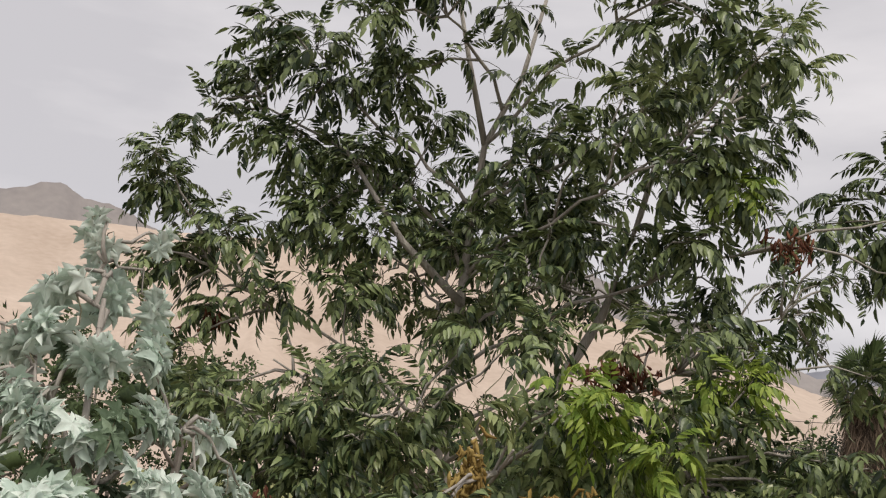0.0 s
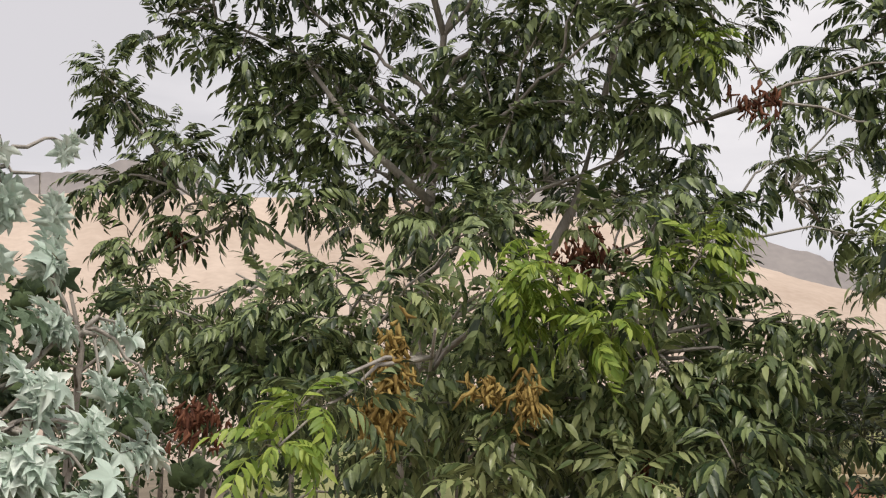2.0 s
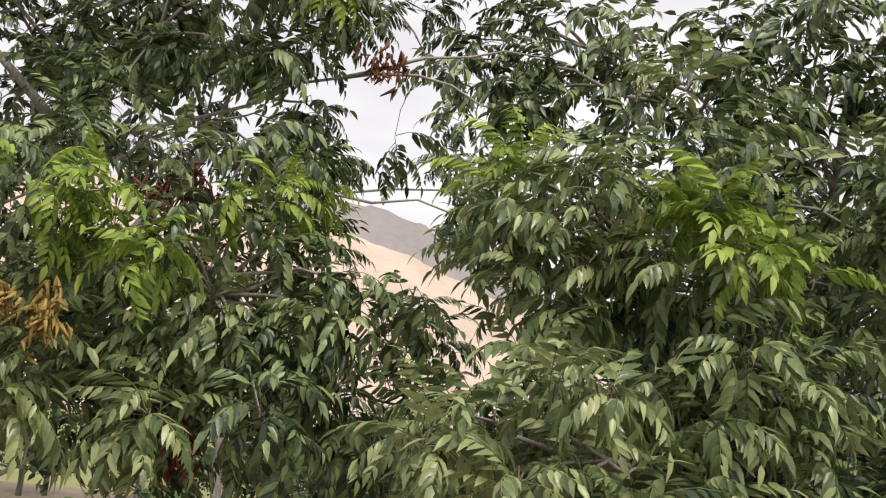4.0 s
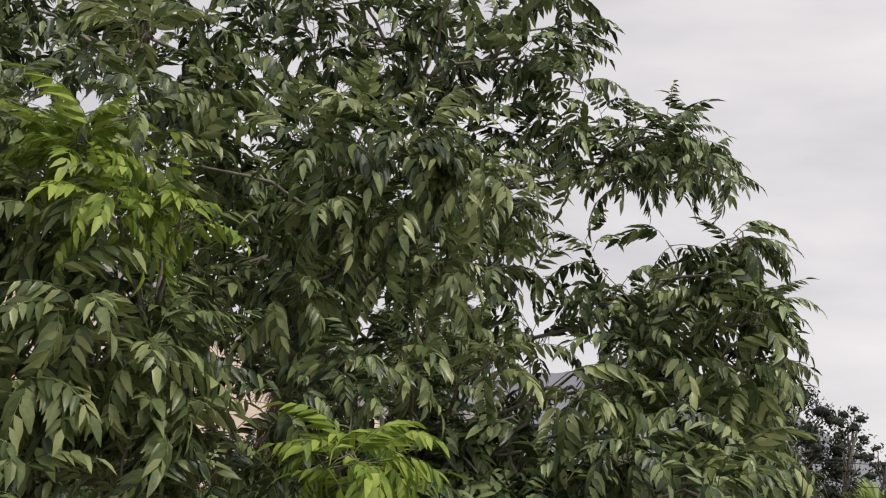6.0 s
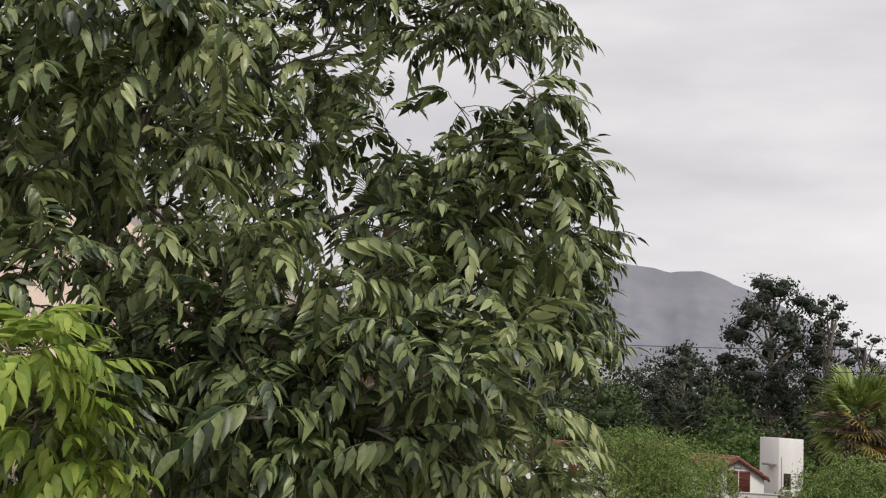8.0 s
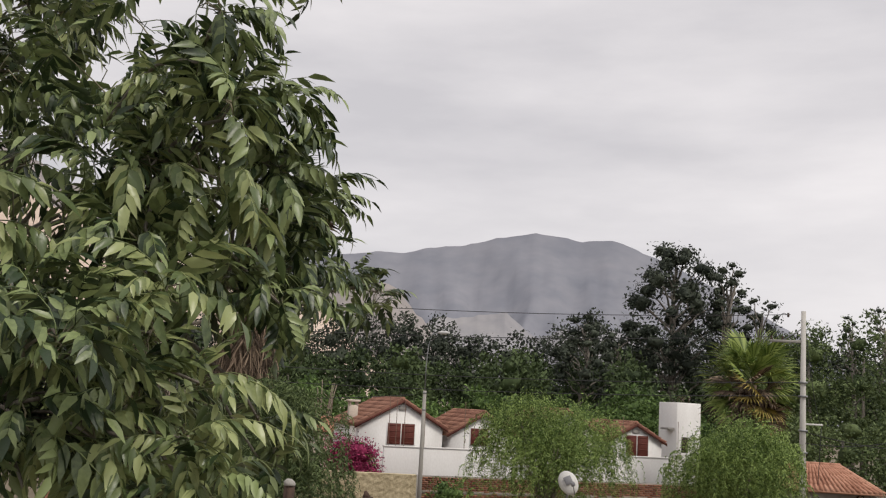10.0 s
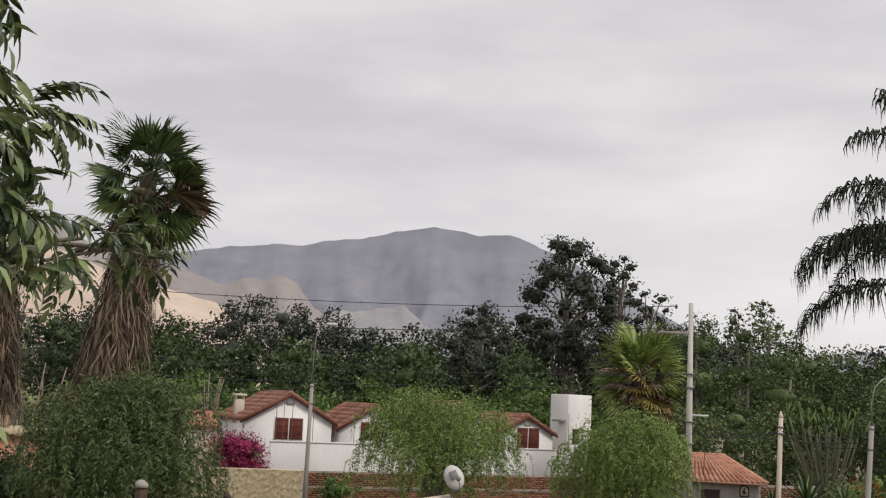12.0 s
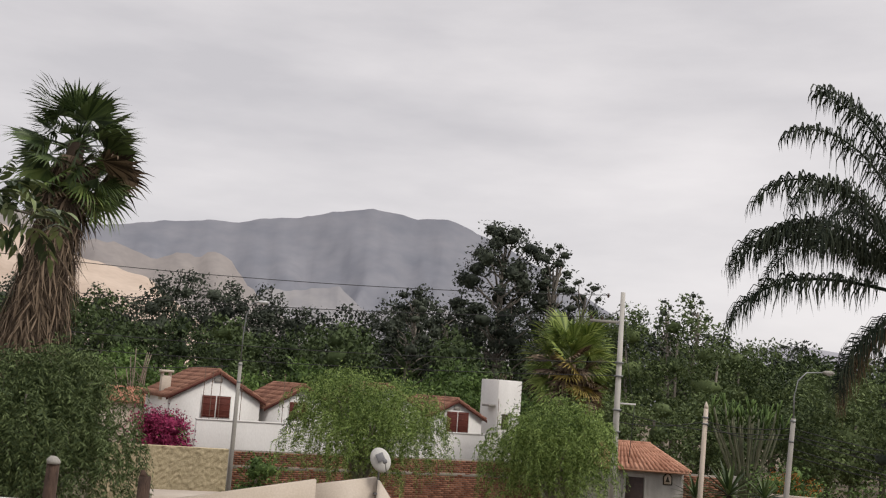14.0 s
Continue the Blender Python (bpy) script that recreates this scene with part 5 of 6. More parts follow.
log_post(-4.56, 14.75, 0.0, 4.28, True)
log_post(-3.53, 15.25, 0.0, 4.15, False)


# ---- poles, lamps and cables ----
def utility_pole():
    root = thing("utility_pole", (6.52, 40.6, 0), "tall tapered grey concrete utility pole", "pole")
    part("shaft", tube([(0, 0, 0), (0.02, 0, 5), (0.05, 0, 9.74)], [0.135, 0.115, 0.085], 12), M_POLE, root, smooth=True)
    part("crossarm", soft_block(-1.15, 0.1, -0.05, 0.05, 8.55, 8.65, 0.01), M_CONCRETE, root, "grey crossarm")
    part("brace", tube([(-0.75, 0, 8.6), (0.03, 0, 9.1)], [0.025, 0.025], 5), M_STEEL, root)
    part("side_arm", soft_block(0.05, 0.72, -0.03, 0.03, 5.55, 5.61, 0.005), M_WHITE_WALL, root, "pale side arm")
    for x, z in ((-0.5, 9.6), (-1.1, 8.72), (-0.7, 8.72)):
        part("insulator", tube([(x, 0, z - 0.1), (x, 0, z - 0.03), (x, 0, z), (x, 0, z + 0.06)], [0.03, 0.05, 0.03, 0.045], 8), M_WOOD, root)
    for z in (7.05, 6.55, 5.3, 4.5):
        part("clamp_band", tube([(0.03, 0, z), (0.03, 0, z + 0.07)], [0.165, 0.165], 12), M_STEEL, root)
    part("drop_cable", tube(bent((-0.55, 0, 9.6), (-1.1, 0, 8.7), 0.35, 0, 8), [0.012, 0.012], 4), M_WIRE, root)
    part("drop_cable", tube(bent((0.68, 0, 5.6), (0.55, 0, 3.4), 0.0, 0, 4), [0.012, 0.012], 4), M_WIRE, root)
    part("drop_cable", tube(bent((0.08, 0, 9.6), (0.62, 0, 5.65), -0.5, 0, 9), [0.010, 0.010], 4), M_WIRE, root)


def street_lamp(base, kink, head, label, head_mat=M_LAMP):
    root = thing("street_lamp", (*base[:2], 0), label, "street lamp", 0, "street lamps")
    b = np.array((*base[:2], 0.0))
    k, h = np.array(kink) - b, np.array(head) - b
    part("shaft", tube([(0, 0, 0), k * 0.5, k], [0.10, 0.085, 0.07], 10), M_CONCRETE, root, smooth=True)
    top = k + (h - k) * 0.5
    top[2] = h[2] - 0.12
    curve = [k * 0.97 + (k * 0.03), k + np.array((0, 0, (h - k)[2] * 0.45)), k + (h - k) * (0.12, 0.12, 0.78), k + (h - k) * (0.4, 0.4, 0.96), h]
    part("arm", tube(curve, [0.024, 0.02], 7), M_STEEL, root, "curved steel lamp arm", smooth=True)
    d = (h - k) * (1, 1, 0)
    d /= np.linalg.norm(d)
    lamp_head = part("lamp_head", tube([h - d * 0.05, h + d * 0.08, h + d * 0.3, h + d * 0.42], [0.03, 0.065, 0.075, 0.03], 10), head_mat, root, "grey lamp head", smooth=True)
    part("lens", tube([h + d * 0.12 - np.array((0, 0, 0.035)), h + d * 0.3 - np.array((0, 0, 0.045))], [0.045, 0.04], 8), M_DISH, lamp_head)
    for z in (0.55, 0.62):
        part("clamp_band", tube([k * (z / 0.62) * 0.98, k * (z / 0.62) * 0.98 + np.array((0, 0, 0.06))], [0.08, 0.08], 10), M_STEEL, root)


utility_pole()
street_lamp((-7.88, 41.8), (-7.9, 41.85, 6.1), (-7.45, 41.88, 8.48), "old concrete street lamp pole with curved arm")
street_lamp((10.25, 33.05), (10.63, 33.07, 5.49), (11.7, 33.6, 6.95), "leaning concrete lamp pole beside the euphorbia", M_CONCRETE)
thin = thing("fence_pole", (8.2, 34.6, 0), "slim pale concrete pole with pointed cap", "pole")
part("shaft", tube([(0, 0, 0), (0.1, 0, 3), (0.2, 0.05, 5.6)], [0.095, 0.08, 0.07], 10), M_CREAM, thin, smooth=True)
part("cap", tube([(0.2, 0.05, 5.6), (0.2, 0.05, 5.66), (0.2, 0.05, 5.82)], [0.06, 0.07, 0.01], 10), M_CREAM, thin, smooth=True)
for z in (5.1, 5.3):
    part("clamp_band", tube([(0.18, 0.04, z), (0.18, 0.04, z + 0.05)], [0.1, 0.1], 10), M_STEEL, thin)


def cable(a, b, sag, r=0.013):
    a, b = np.array(a, float), np.array(b, float)
    ob = part("cable", tube(bent(a, b, -sag, 0, 24), [r, r], 4), M_WIRE)
    return tagged(ob, "thin black overhead cable between poles", "cable", "overhead cables")


for a, b, sag in (((6.1, 40.6, 9.6), (-25, 38.5, 9.9), 0.55), ((5.42, 40.6, 8.75), (-25, 38.0, 8.5), 0.5), ((6.5, 40.6, 7.1), (-25, 37.5, 7.2), 0.5), ((6.5, 40.6, 6.6), (-25, 37.2, 6.4), 0.4),
                  ((6.6, 40.6, 5.3), (10.6, 33.1, 5.0), 0.25), ((6.6, 40.6, 4.9), (8.4, 34.6, 5.2), 0.15), ((8.4, 34.6, 5.2), (10.6, 33.1, 5.2), 0.12), ((8.4, 34.6, 5.1), (10.6, 33.1, 4.9), 0.2),
                  ((10.6, 33.1, 5.2), (21, 27, 5.0), 0.6), ((10.6, 33.1, 5.0), (21, 27, 4.6), 0.5), ((10.6, 33.1, 4.9), (21, 26.5, 4.3), 0.55), ((10.6, 33.1, 4.6), (21, 26, 4.4), 0.7), ((10.6, 33.1, 4.4), (21, 26, 4.0), 0.6),
                  ((-8.2, 41.1, 5.9), (-25, 38, 5.6), 0.4)):
    cable(a, b, sag)


# ---- palms ----
def fan_frond(seed, radius=0.75, segs=28, petiole=0.85, spread=3.0):
    """A fan leaf on a stalk along +y: pleated segments, split and drooping at their tips."""
    rng = np.random.default_rng(seed)
    pieces = [tube([(0, 0, 0), (0, petiole * 0.5, 0.03), (0, petiole, 0)], [0.022, 0.012], 4)]
    for i in range(segs):
        a = (i / (segs - 1) - 0.5) * 2 * spread / 2 * 1.15
        r = radius * (0.72 + 0.28 * math.cos(a * 0.8)) * rng.uniform(0.8, 1.08)
        d = np.array((math.sin(a), math.cos(a), 0))
        s = np.array((math.cos(a), -math.sin(a), 0))
        o = np.array((0, petiole, 0))
        w = 0.036 * radius
        drop = rng.uniform(0.03, 0.3) * r
        v = [o, o + d * r * 0.55 + s * w + (0, 0, 0.02), o + d * r * 0.55 - s * w - (0, 0, 0.02), o + d * r * 0.8 + s * w * 0.5 - (0, 0, drop * 0.3), o + d * r * 0.8 - s * w * 0.5 - (0, 0, drop * 0.3), o + d * r - (0, 0, drop) + s * rng.normal(0, 0.02)]
        pieces.append((np.array(v), np.array([(0, 1, 2), (1, 3, 2), (3, 4, 2), (3, 5, 4)])))
    return joined(pieces)


FANS = [fan_frond(s, 0.80 + 0.07 * (s % 3), 26, 0.62) for s in range(4)]


def fan_palm(name, base, crown_z, fronds, scale, skirt, mats, label, seed, low=-0.7, lean=0.0, fresh=0.6):
    """A fan palm: trunk, hanging skirt of dead fronds, and a round head of separate fronds."""
    rng = np.random.default_rng(seed)
    root = thing(name, base, label, "palm tree")
    h = crown_z - base[2]
    part("trunk", tube([(0, 0, 0), (lean * 0.5, 0, h * 0.5), (lean, 0, h)], [0.32, 0.24, 0.2], 12), M_THATCH, root, smooth=True)
    z0, z1, r0, r1 = skirt
    pieces = []
    for _ in range(4600):
        s = rng.uniform(0, 1) ** 0.8
        z, a = z0 + (z1 - z0) * s, rng.uniform(0, 2 * math.pi)
        r = (r0 + (r1 - r0) * s) * rng.uniform(0.72, 1.04)
        l = rng.uniform(0.25, 0.85) * scale
        p = np.array((r * math.cos(a) + lean * (z - base[2]) / h, r * math.sin(a), z - base[2]))
        out = np.array((math.cos(a), math.sin(a), 0))
        side = np.array((-math.sin(a), math.cos(a), 0))
        w = rng.uniform(0.006, 0.02) * scale
        tip = p + out * rng.uniform(-0.06, 0.24) + side * rng.normal(0, 0.2) - np.array((0, 0, l))
        mid = (p * 0.55 + tip * 0.45) + out * rng.uniform(0, 0.07)
        pieces.append((np.array([p - side * w * 0.4, p + side * w * 0.4, mid - side * w, mid + side * w, tip]), np.array([(0, 1, 3), (0, 3, 2), (2, 3, 4)])))
    core = tube([(lean * (z - base[2]) / h, 0, z - base[2]) for z in (z0 + 0.2, (z0 + z1) / 2, z1)], [r0 * 0.8, (r0 + r1) * 0.4, r1 * 0.75], 14)
    part("skirt", joined(pieces + [core]), M_THATCH, root, "shaggy skirt of dead brown fronds")
    shared = {}
    for i in range(fronds):
        el = math.asin(0.97 - (0.97 - math.sin(low)) * (i + 0.5) / fronds)
        a = i * 2.39996 + rng.normal(0, 0.2)
        way = Vector((math.cos(a) * math.cos(el), math.sin(a) * math.cos(el), math.sin(el)))
        mat = mats[0] if i < fronds * fresh else mats[1 + i % (len(mats) - 1)]
        key = (i % 4, mat.name)
        if key not in shared:
            shared[key] = raw("frond", *FANS[i % 4], mat)
        ob = new("frond", shared[key])
        ob.parent = root
        m = Matrix(facing(np.array([way]), np.array([rng.normal(0, 0.6)]))[0].tolist())
        ob.matrix_basis = Matrix.LocRotScale(Vector((lean, 0, h - 0.3 + 0.45 * scale * math.sin(el))), m.to_quaternion(), (scale * rng.uniform(0.78, 1.16),) * 3)
    return root


fan_palm("fan_palm", (-10.25, 25.7, 0), 10.75, 48, 1.2, (3.2, 10.4, 1.1, 0.36), [M_FAN, M_FAN_LIGHT, M_FAN, M_THATCH], "tall fan palm with thick brown thatch skirt", 3, -1.25, 1.23, 0.5)
fan_palm("fan_palm", (-12.9, 26.0, 0), 9.3, 30, 1.0, (4.9, 8.9, 0.98, 0.45), [M_FAN, M_THATCH, M_FAN_LIGHT], "fan palm with long tan skirt behind the pecan", 4)
fan_palm("fan_palm", (6.0, 51.3, 0), 7.3, 62, 1.7, (4.2, 7.1, 1.35, 0.85), [M_FAN_LIME, M_FAN_YELLOW, M_THATCH, M_FAN_LIME, M_THATCH], "squat lime green fan palm with withered lower fronds", 5, -1.2, 0.0, 0.36)


def feather_frond(seed, length, el, arch, leaflet_l=0.66, n=105):
    """A feather frond in the y-z plane: it leaves at elevation el, arches over, and thin leaflets hang from both sides."""
    rng = np.random.default_rng(seed)
    s = np.linspace(0, 1, 18)
    angle = el - arch * s**2.3
    step = length / 17
    line = np.stack([0.06 * np.sin(2.5 * s), np.concatenate([[0], np.cumsum(np.cos(angle)[1:])]) * step, np.concatenate([[0], np.cumsum(np.sin(angle)[1:])]) * step], 1)
    pieces = [tube(line, [0.034, 0.02, 0.006], 5)]
    for i in range(n):
        f = 0.2 + 0.8 * i / n
        at = np.array([np.interp(f, s, line[:, k]) for k in range(3)])
        a = np.interp(f, s, angle)
        along_way = np.array((0, math.cos(a), math.sin(a)))
        over = np.array((0, -math.sin(a), math.cos(a)))
        for side in (-1, 1):
            l = leaflet_l * (0.5 + 0.6 * math.sin(math.pi * min(1, f * 0.9 + 0.08))) * rng.uniform(0.55, 1.2)
            d = np.array((side * rng.uniform(0.35, 0.8), 0, 0)) + along_way * rng.uniform(0.2, 0.6) + over * rng.uniform(-0.1, 0.55)
            d /= np.linalg.norm(d)
            m1 = at + d * l * 0.28
            m2 = m1 + (d * 0.45 + np.array((0, 0, -0.8))) * l * 0.34
            tip = m2 + np.array((rng.normal(0, 0.13), rng.normal(0, 0.13), -1)) * l * 0.42
            e = along_way * 0.0115
            pieces.append((np.array([at - e * 0.5, at + e * 0.5, m1 - e, m1 + e, m2 - e * 0.8, m2 + e * 0.8, tip]), np.array([(0, 1, 3), (0, 3, 2), (2, 3, 5), (2, 5, 4), (4, 5, 6)])))
    return joined(pieces)


def queen_palm():
    base = (6.85, 16.33, 0)
    root = thing("queen_palm", base, "queen palm with arching dark feathery fronds", "palm tree")
    part("trunk", tube([(0, 0, 0), (0.05, 0, 4), (0, 0, 6.85)], [0.2, 0.17, 0.14], 12), M_BARK, root, smooth=True)
    part("crownshaft", tube([(0, 0, 6.65), (0, 0, 7.25), (0, 0, 7.75)], [0.16, 0.18, 0.06], 10), M_FAN, root, smooth=True)
    # azimuth from +x, start elevation, arch (degrees), length
    rows = [(180, 38, 105, 3.1), (183, 12, 72, 3.0), (178, 66, 120, 3.3), (186, 80, 100, 3.5), (172, 52, 130, 2.9), (195, 84, 80, 3.6), (168, 88, 70, 3.7), (204, 62, 120, 3.1), (190, -35, 45, 1.9), (160, -45, 40, 1.9), (222, 40, 110, 3.4), (145, 45, 110, 3.4),
            (240, 62, 120, 3.4), (120, 40, 110, 3.6), (80, 50, 110, 3.6), (40, 35, 110, 3.6), (0, 45, 110, 3.6), (320, 45, 110, 3.6), (280, 35, 110, 3.6)]
    for k, (az, el, arch, length) in enumerate(rows):
        ob = part("frond", feather_frond(60 + k, length, radians(el), radians(arch)), M_QUEEN_DRY if k == 9 else M_QUEEN, root)
        ob.matrix_basis = pose(0, 0, 7.3, 0, 0, az - 90)


queen_palm()


# ---- garden trees and shrubs ----
def strand(seed, length=0.9):
    """A hanging spray of small narrow leaves."""
    rng = np.random.default_rng(seed)
    pieces = []
    n = 24
    for i in range(n):
        s = (i + 0.5) / n
        at = np.array((0.06 * math.sin(s * 4 + seed), 0.3 * length * (1 - (1 - s) ** 2), 0.1 * length * math.sin(math.pi * s) - length * s * s))
        for side in (-1, 1):
            l = rng.uniform(0.07, 0.15)
            d = np.array((side * rng.uniform(0.5, 1), rng.normal(0, 0.4), rng.uniform(-1.2, -0.2)))
            d /= np.linalg.norm(d)
            w = np.cross(d, rng.normal(0, 1, 3))
            w = w / np.linalg.norm(w) * 0.013
            pieces.append((np.array([at, at + d * l * 0.5 + w, at + d * l, at + d * l * 0.5 - w]), np.array([(0, 1, 2), (0, 2, 3)])))
    return joined(pieces)


STRANDS = [strand(s, 0.7 + 0.15 * (s % 3)) for s in range(5)]


SLIM_TUFTS = [tuft(30 + s, 9, 0.5, 0.16, 0.22) for s in range(5)]


HEARTS = [tuft(70 + s, 40, 1.05, 0.3, 0.65) for s in range(4)]


def clump_crown(rng, centres, radii, per, tufts, size, heart=0.0):
    """Tufts over several uneven clumps, mostly on their outsides, round a heart of larger leaves."""
    spots, sizes = [], []
    hearts = [scatter(HEARTS[k % 4], facing(rng.normal(0, 1, (1, 3))), np.array([c]), np.array([r * heart * 1.25])) for k, (c, r) in enumerate(zip(centres, radii)) if heart]
    inside = 0.5
    for c, r in zip(centres, radii):
        n = max(8, int(per * r * r))
        d = rng.normal(0, 1, (n, 3))
        d /= np.linalg.norm(d, axis=1, keepdims=True)
        spots.append(np.array(c) + d * r * rng.uniform(inside, 1.1, (n, 1)) * (1, 1, 0.8))
        sizes.append(rng.uniform(0.7, 1.3, n) * size)
    spots, sizes = np.concatenate(spots), np.concatenate(sizes)
    turns = facing(rng.normal(0, 1, spots.shape), rng.uniform(0, 6, len(spots)))
    which = rng.integers(0, len(tufts), len(spots))
    return joined([scatter(tufts[k], turns[which == k], spots[which == k], sizes[which == k]) for k in range(len(tufts)) if (which == k).any()] + hearts)


def leafy_clumps(rng, centres, radii, per, leaf, narrow=0.6, heart=0.45, ragged=1.1):
    """Clumps of single leaf sprays that lie like shingles round an uneven dark heart."""
    pieces = []
    ball = bmesh.new()
    bmesh.ops.create_icosphere(ball, subdivisions=2, radius=1)
    bv = np.array([v.co[:] for v in ball.verts])
    bt = np.array([[v.index for v in f.verts] for f in ball.faces])
    ball.free()
    for c, r in zip(centres, radii):
        c = np.array(c, float)
        knots = rng.normal(0, 1, (5, 3))
        knots /= np.linalg.norm(knots, axis=1, keepdims=True)
        swell = lambda d: 0.62 + 0.6 * np.clip(d @ knots.T, 0, 1).max(1) ** 2
        if heart:
            pieces.append((c + bv * (r * heart * swell(bv) * rng.uniform(0.7, 1.2, len(bv)))[:, None] * (1, 1, 0.8), bt))
        n = max(10, int(per * r * r / (leaf * leaf)))
        d = rng.normal(0, 1, (n, 3))
        d /= np.linalg.norm(d, axis=1, keepdims=True)
        p = c + d * (r * swell(d) * rng.uniform(0.3, 1.2, n))[:, None] * (1, 1, 0.8)
        nn = d + rng.normal(0, ragged, (n, 3)) + (0, 0, 0.25)
        nn /= np.linalg.norm(nn, axis=1, keepdims=True)
        w = np.cross(nn, rng.normal(0, 1, (n, 3)))
        w /= np.linalg.norm(w, axis=1, keepdims=True)
        e = np.cross(nn, w)
        l = (leaf * rng.uniform(0.55, 1.25, n))[:, None]
        k = l * narrow * 0.5
        v = np.stack([p - w * l * 0.5, p + e * k - nn * l * 0.08, p + w * l * 0.5, p - e * k - nn * l * 0.08], 1)
        t = np.array([(0, 1, 2), (0, 2, 3)])[None] + (np.arange(n) * 4)[:, None, None]
        pieces.append((v.reshape(-1, 3), t.reshape(-1, 3)))
    return joined(pieces)


def weeping_tree(base, top, rx, ry, low, n, label, seed, lobes=7, mat=M_PEPPER, heart=0.0):
    """A pepper tree: short forked trunk and a domed crown of hanging sprays."""
    rng = np.random.default_rng(seed)
    root = thing("pepper_tree", base, label, "tree", 0, "pepper trees")
    fork = np.array((0.1, 0, (top - base[2]) * 0.35))
    part("trunk", tube([(0, 0, 0), (0.05, 0.03, fork[2] * 0.5), fork], [0.2, 0.16, 0.14], 9), M_BARK, root, smooth=True)
    domes = []
    for k in range(lobes):
        a, q = rng.uniform(0, 2 * math.pi), math.sqrt(rng.uniform(0.05, 0.8)) if k > 1 else 0.15 * k
        c = np.array((rx * 0.72 * q * math.cos(a), ry * 0.72 * q * math.sin(a), 0))
        size = rng.uniform(0.3, 0.5)
        c[2] = (top - base[2]) - size * rx * 0.55 - q * q * 1.5 * rng.uniform(0.5, 1.5)
        domes.append((c, size))
        part("limb", tube(bent(fork, c + (0, 0, size * rx * 0.2), 0.3, 0.06, 7, rng), [0.08, 0.02], 6), M_BARK, root, smooth=True)
    spots, ways, sizes = [], [], []
    for i in range(n):
        c, size = domes[i % lobes]
        d = rng.normal(0, 1, 3)
        d[2] = abs(d[2]) * 0.8 - 0.25
        d /= np.linalg.norm(d)
        p = c + d * np.array((rx * size, ry * size, rx * size * 0.62)) * rng.uniform(0.75, 1.05)
        drop = rng.choice([0, 0, 0.5, 1.0, 1.5]) * rng.uniform(0.5, 1.2)
        p[2] = max(low - base[2] + 0.6 + rng.uniform(0, 1.3), p[2] - drop)
        spots.append(p)
        ways.append((d[0] + rng.normal(0, 0.4), d[1] + rng.normal(0, 0.4), 0.0))
        sizes.append(rng.uniform(0.7, 1.25))
    spots, ways, sizes = np.array(spots), np.array(ways), np.array(sizes)
    turns = facing(ways)
    which = rng.integers(0, len(STRANDS), n)
    pieces = [scatter(STRANDS[k], turns[which == k], spots[which == k], sizes[which == k]) for k in range(len(STRANDS))]
    pieces.append(clump_crown(rng, [c + (0, 0, size * rx * 0.12) for c, size in domes], [size * rx * 0.8 for _, size in domes], 70, SLIM_TUFTS, 0.75, heart))
    tagged(part("crown", joined(pieces), mat, root, "feathery hanging green foliage"), kind="stuff")
    return root


weeping_tree((-7.75, 22.4, 0), 5.9, 2.0, 1.8, 0.7, 1500, "pepper tree with dull green weeping crown", 21, 13, M_PEPPER_DULL, 0.35)
weeping_tree((-2.7, 37.6, 0), 5.95, 3.9, 2.6, 0.8, 1100, "broad pepper tree with thin weeping crown over the street wall", 22, 17, M_PEPPER)
weeping_tree((3.75, 34.6, 0), 5.6, 2.8, 2.4, 0.7, 1300, "round bright green pepper tree", 23, 14, M_PEPPER, 0.3)


def shrub(name, place, size, mat, label, seed, per=8, leaf=0.16, category="shrub", lobes=7):
    rng = np.random.default_rng(seed)
    root = thing(name, place, label, category)
    stems = [tube(bent((0, 0, 0), (rng.normal(0, size[0] * 0.3), rng.normal(0, size[1] * 0.3), size[2] * 0.6), 0.1, 0.03, 5, rng), [0.04, 0.012], 5) for _ in range(5)]
    part("stems", joined(stems), M_BARK, root)
    cs = [(rng.uniform(-0.65, 0.65) * size[0], rng.uniform(-0.65, 0.65) * size[1], size[2] * rng.uniform(0.3, 0.82)) for _ in range(lobes)]
    rs = [min(size[2], 2.0 * size[0]) * rng.uniform(0.2, 0.36) for _ in range(lobes)]
    tagged(part("foliage", leafy_clumps(rng, cs, rs, per, leaf, 0.55, 0.4), mat, root), kind="stuff")
    return root


creeper = thing("creeper", (6.85, 16.1, 0), "dark leafy creeper climbing the queen palm trunk", "climbing plant")
rng_c = np.random.default_rng(33)
part("stem", tube([(0, 0, 0), (0.08, -0.05, 2.5), (-0.1, 0, 4.6), (-0.05, 0, 6.6)], [0.05, 0.03, 0.015], 6), M_BARK, creeper)
tagged(part("foliage", leafy_clumps(rng_c, [(-0.12 - 0.28 * math.sin(k * 0.7) ** 2 + rng_c.normal(0, 0.06), rng_c.normal(0, 0.2), 4.7 + 0.155 * k) for k in range(15)], [rng_c.uniform(0.16, 0.3) for _ in range(15)], 9, 0.11, 0.45, 0.55), M_EUC, creeper), kind="stuff")

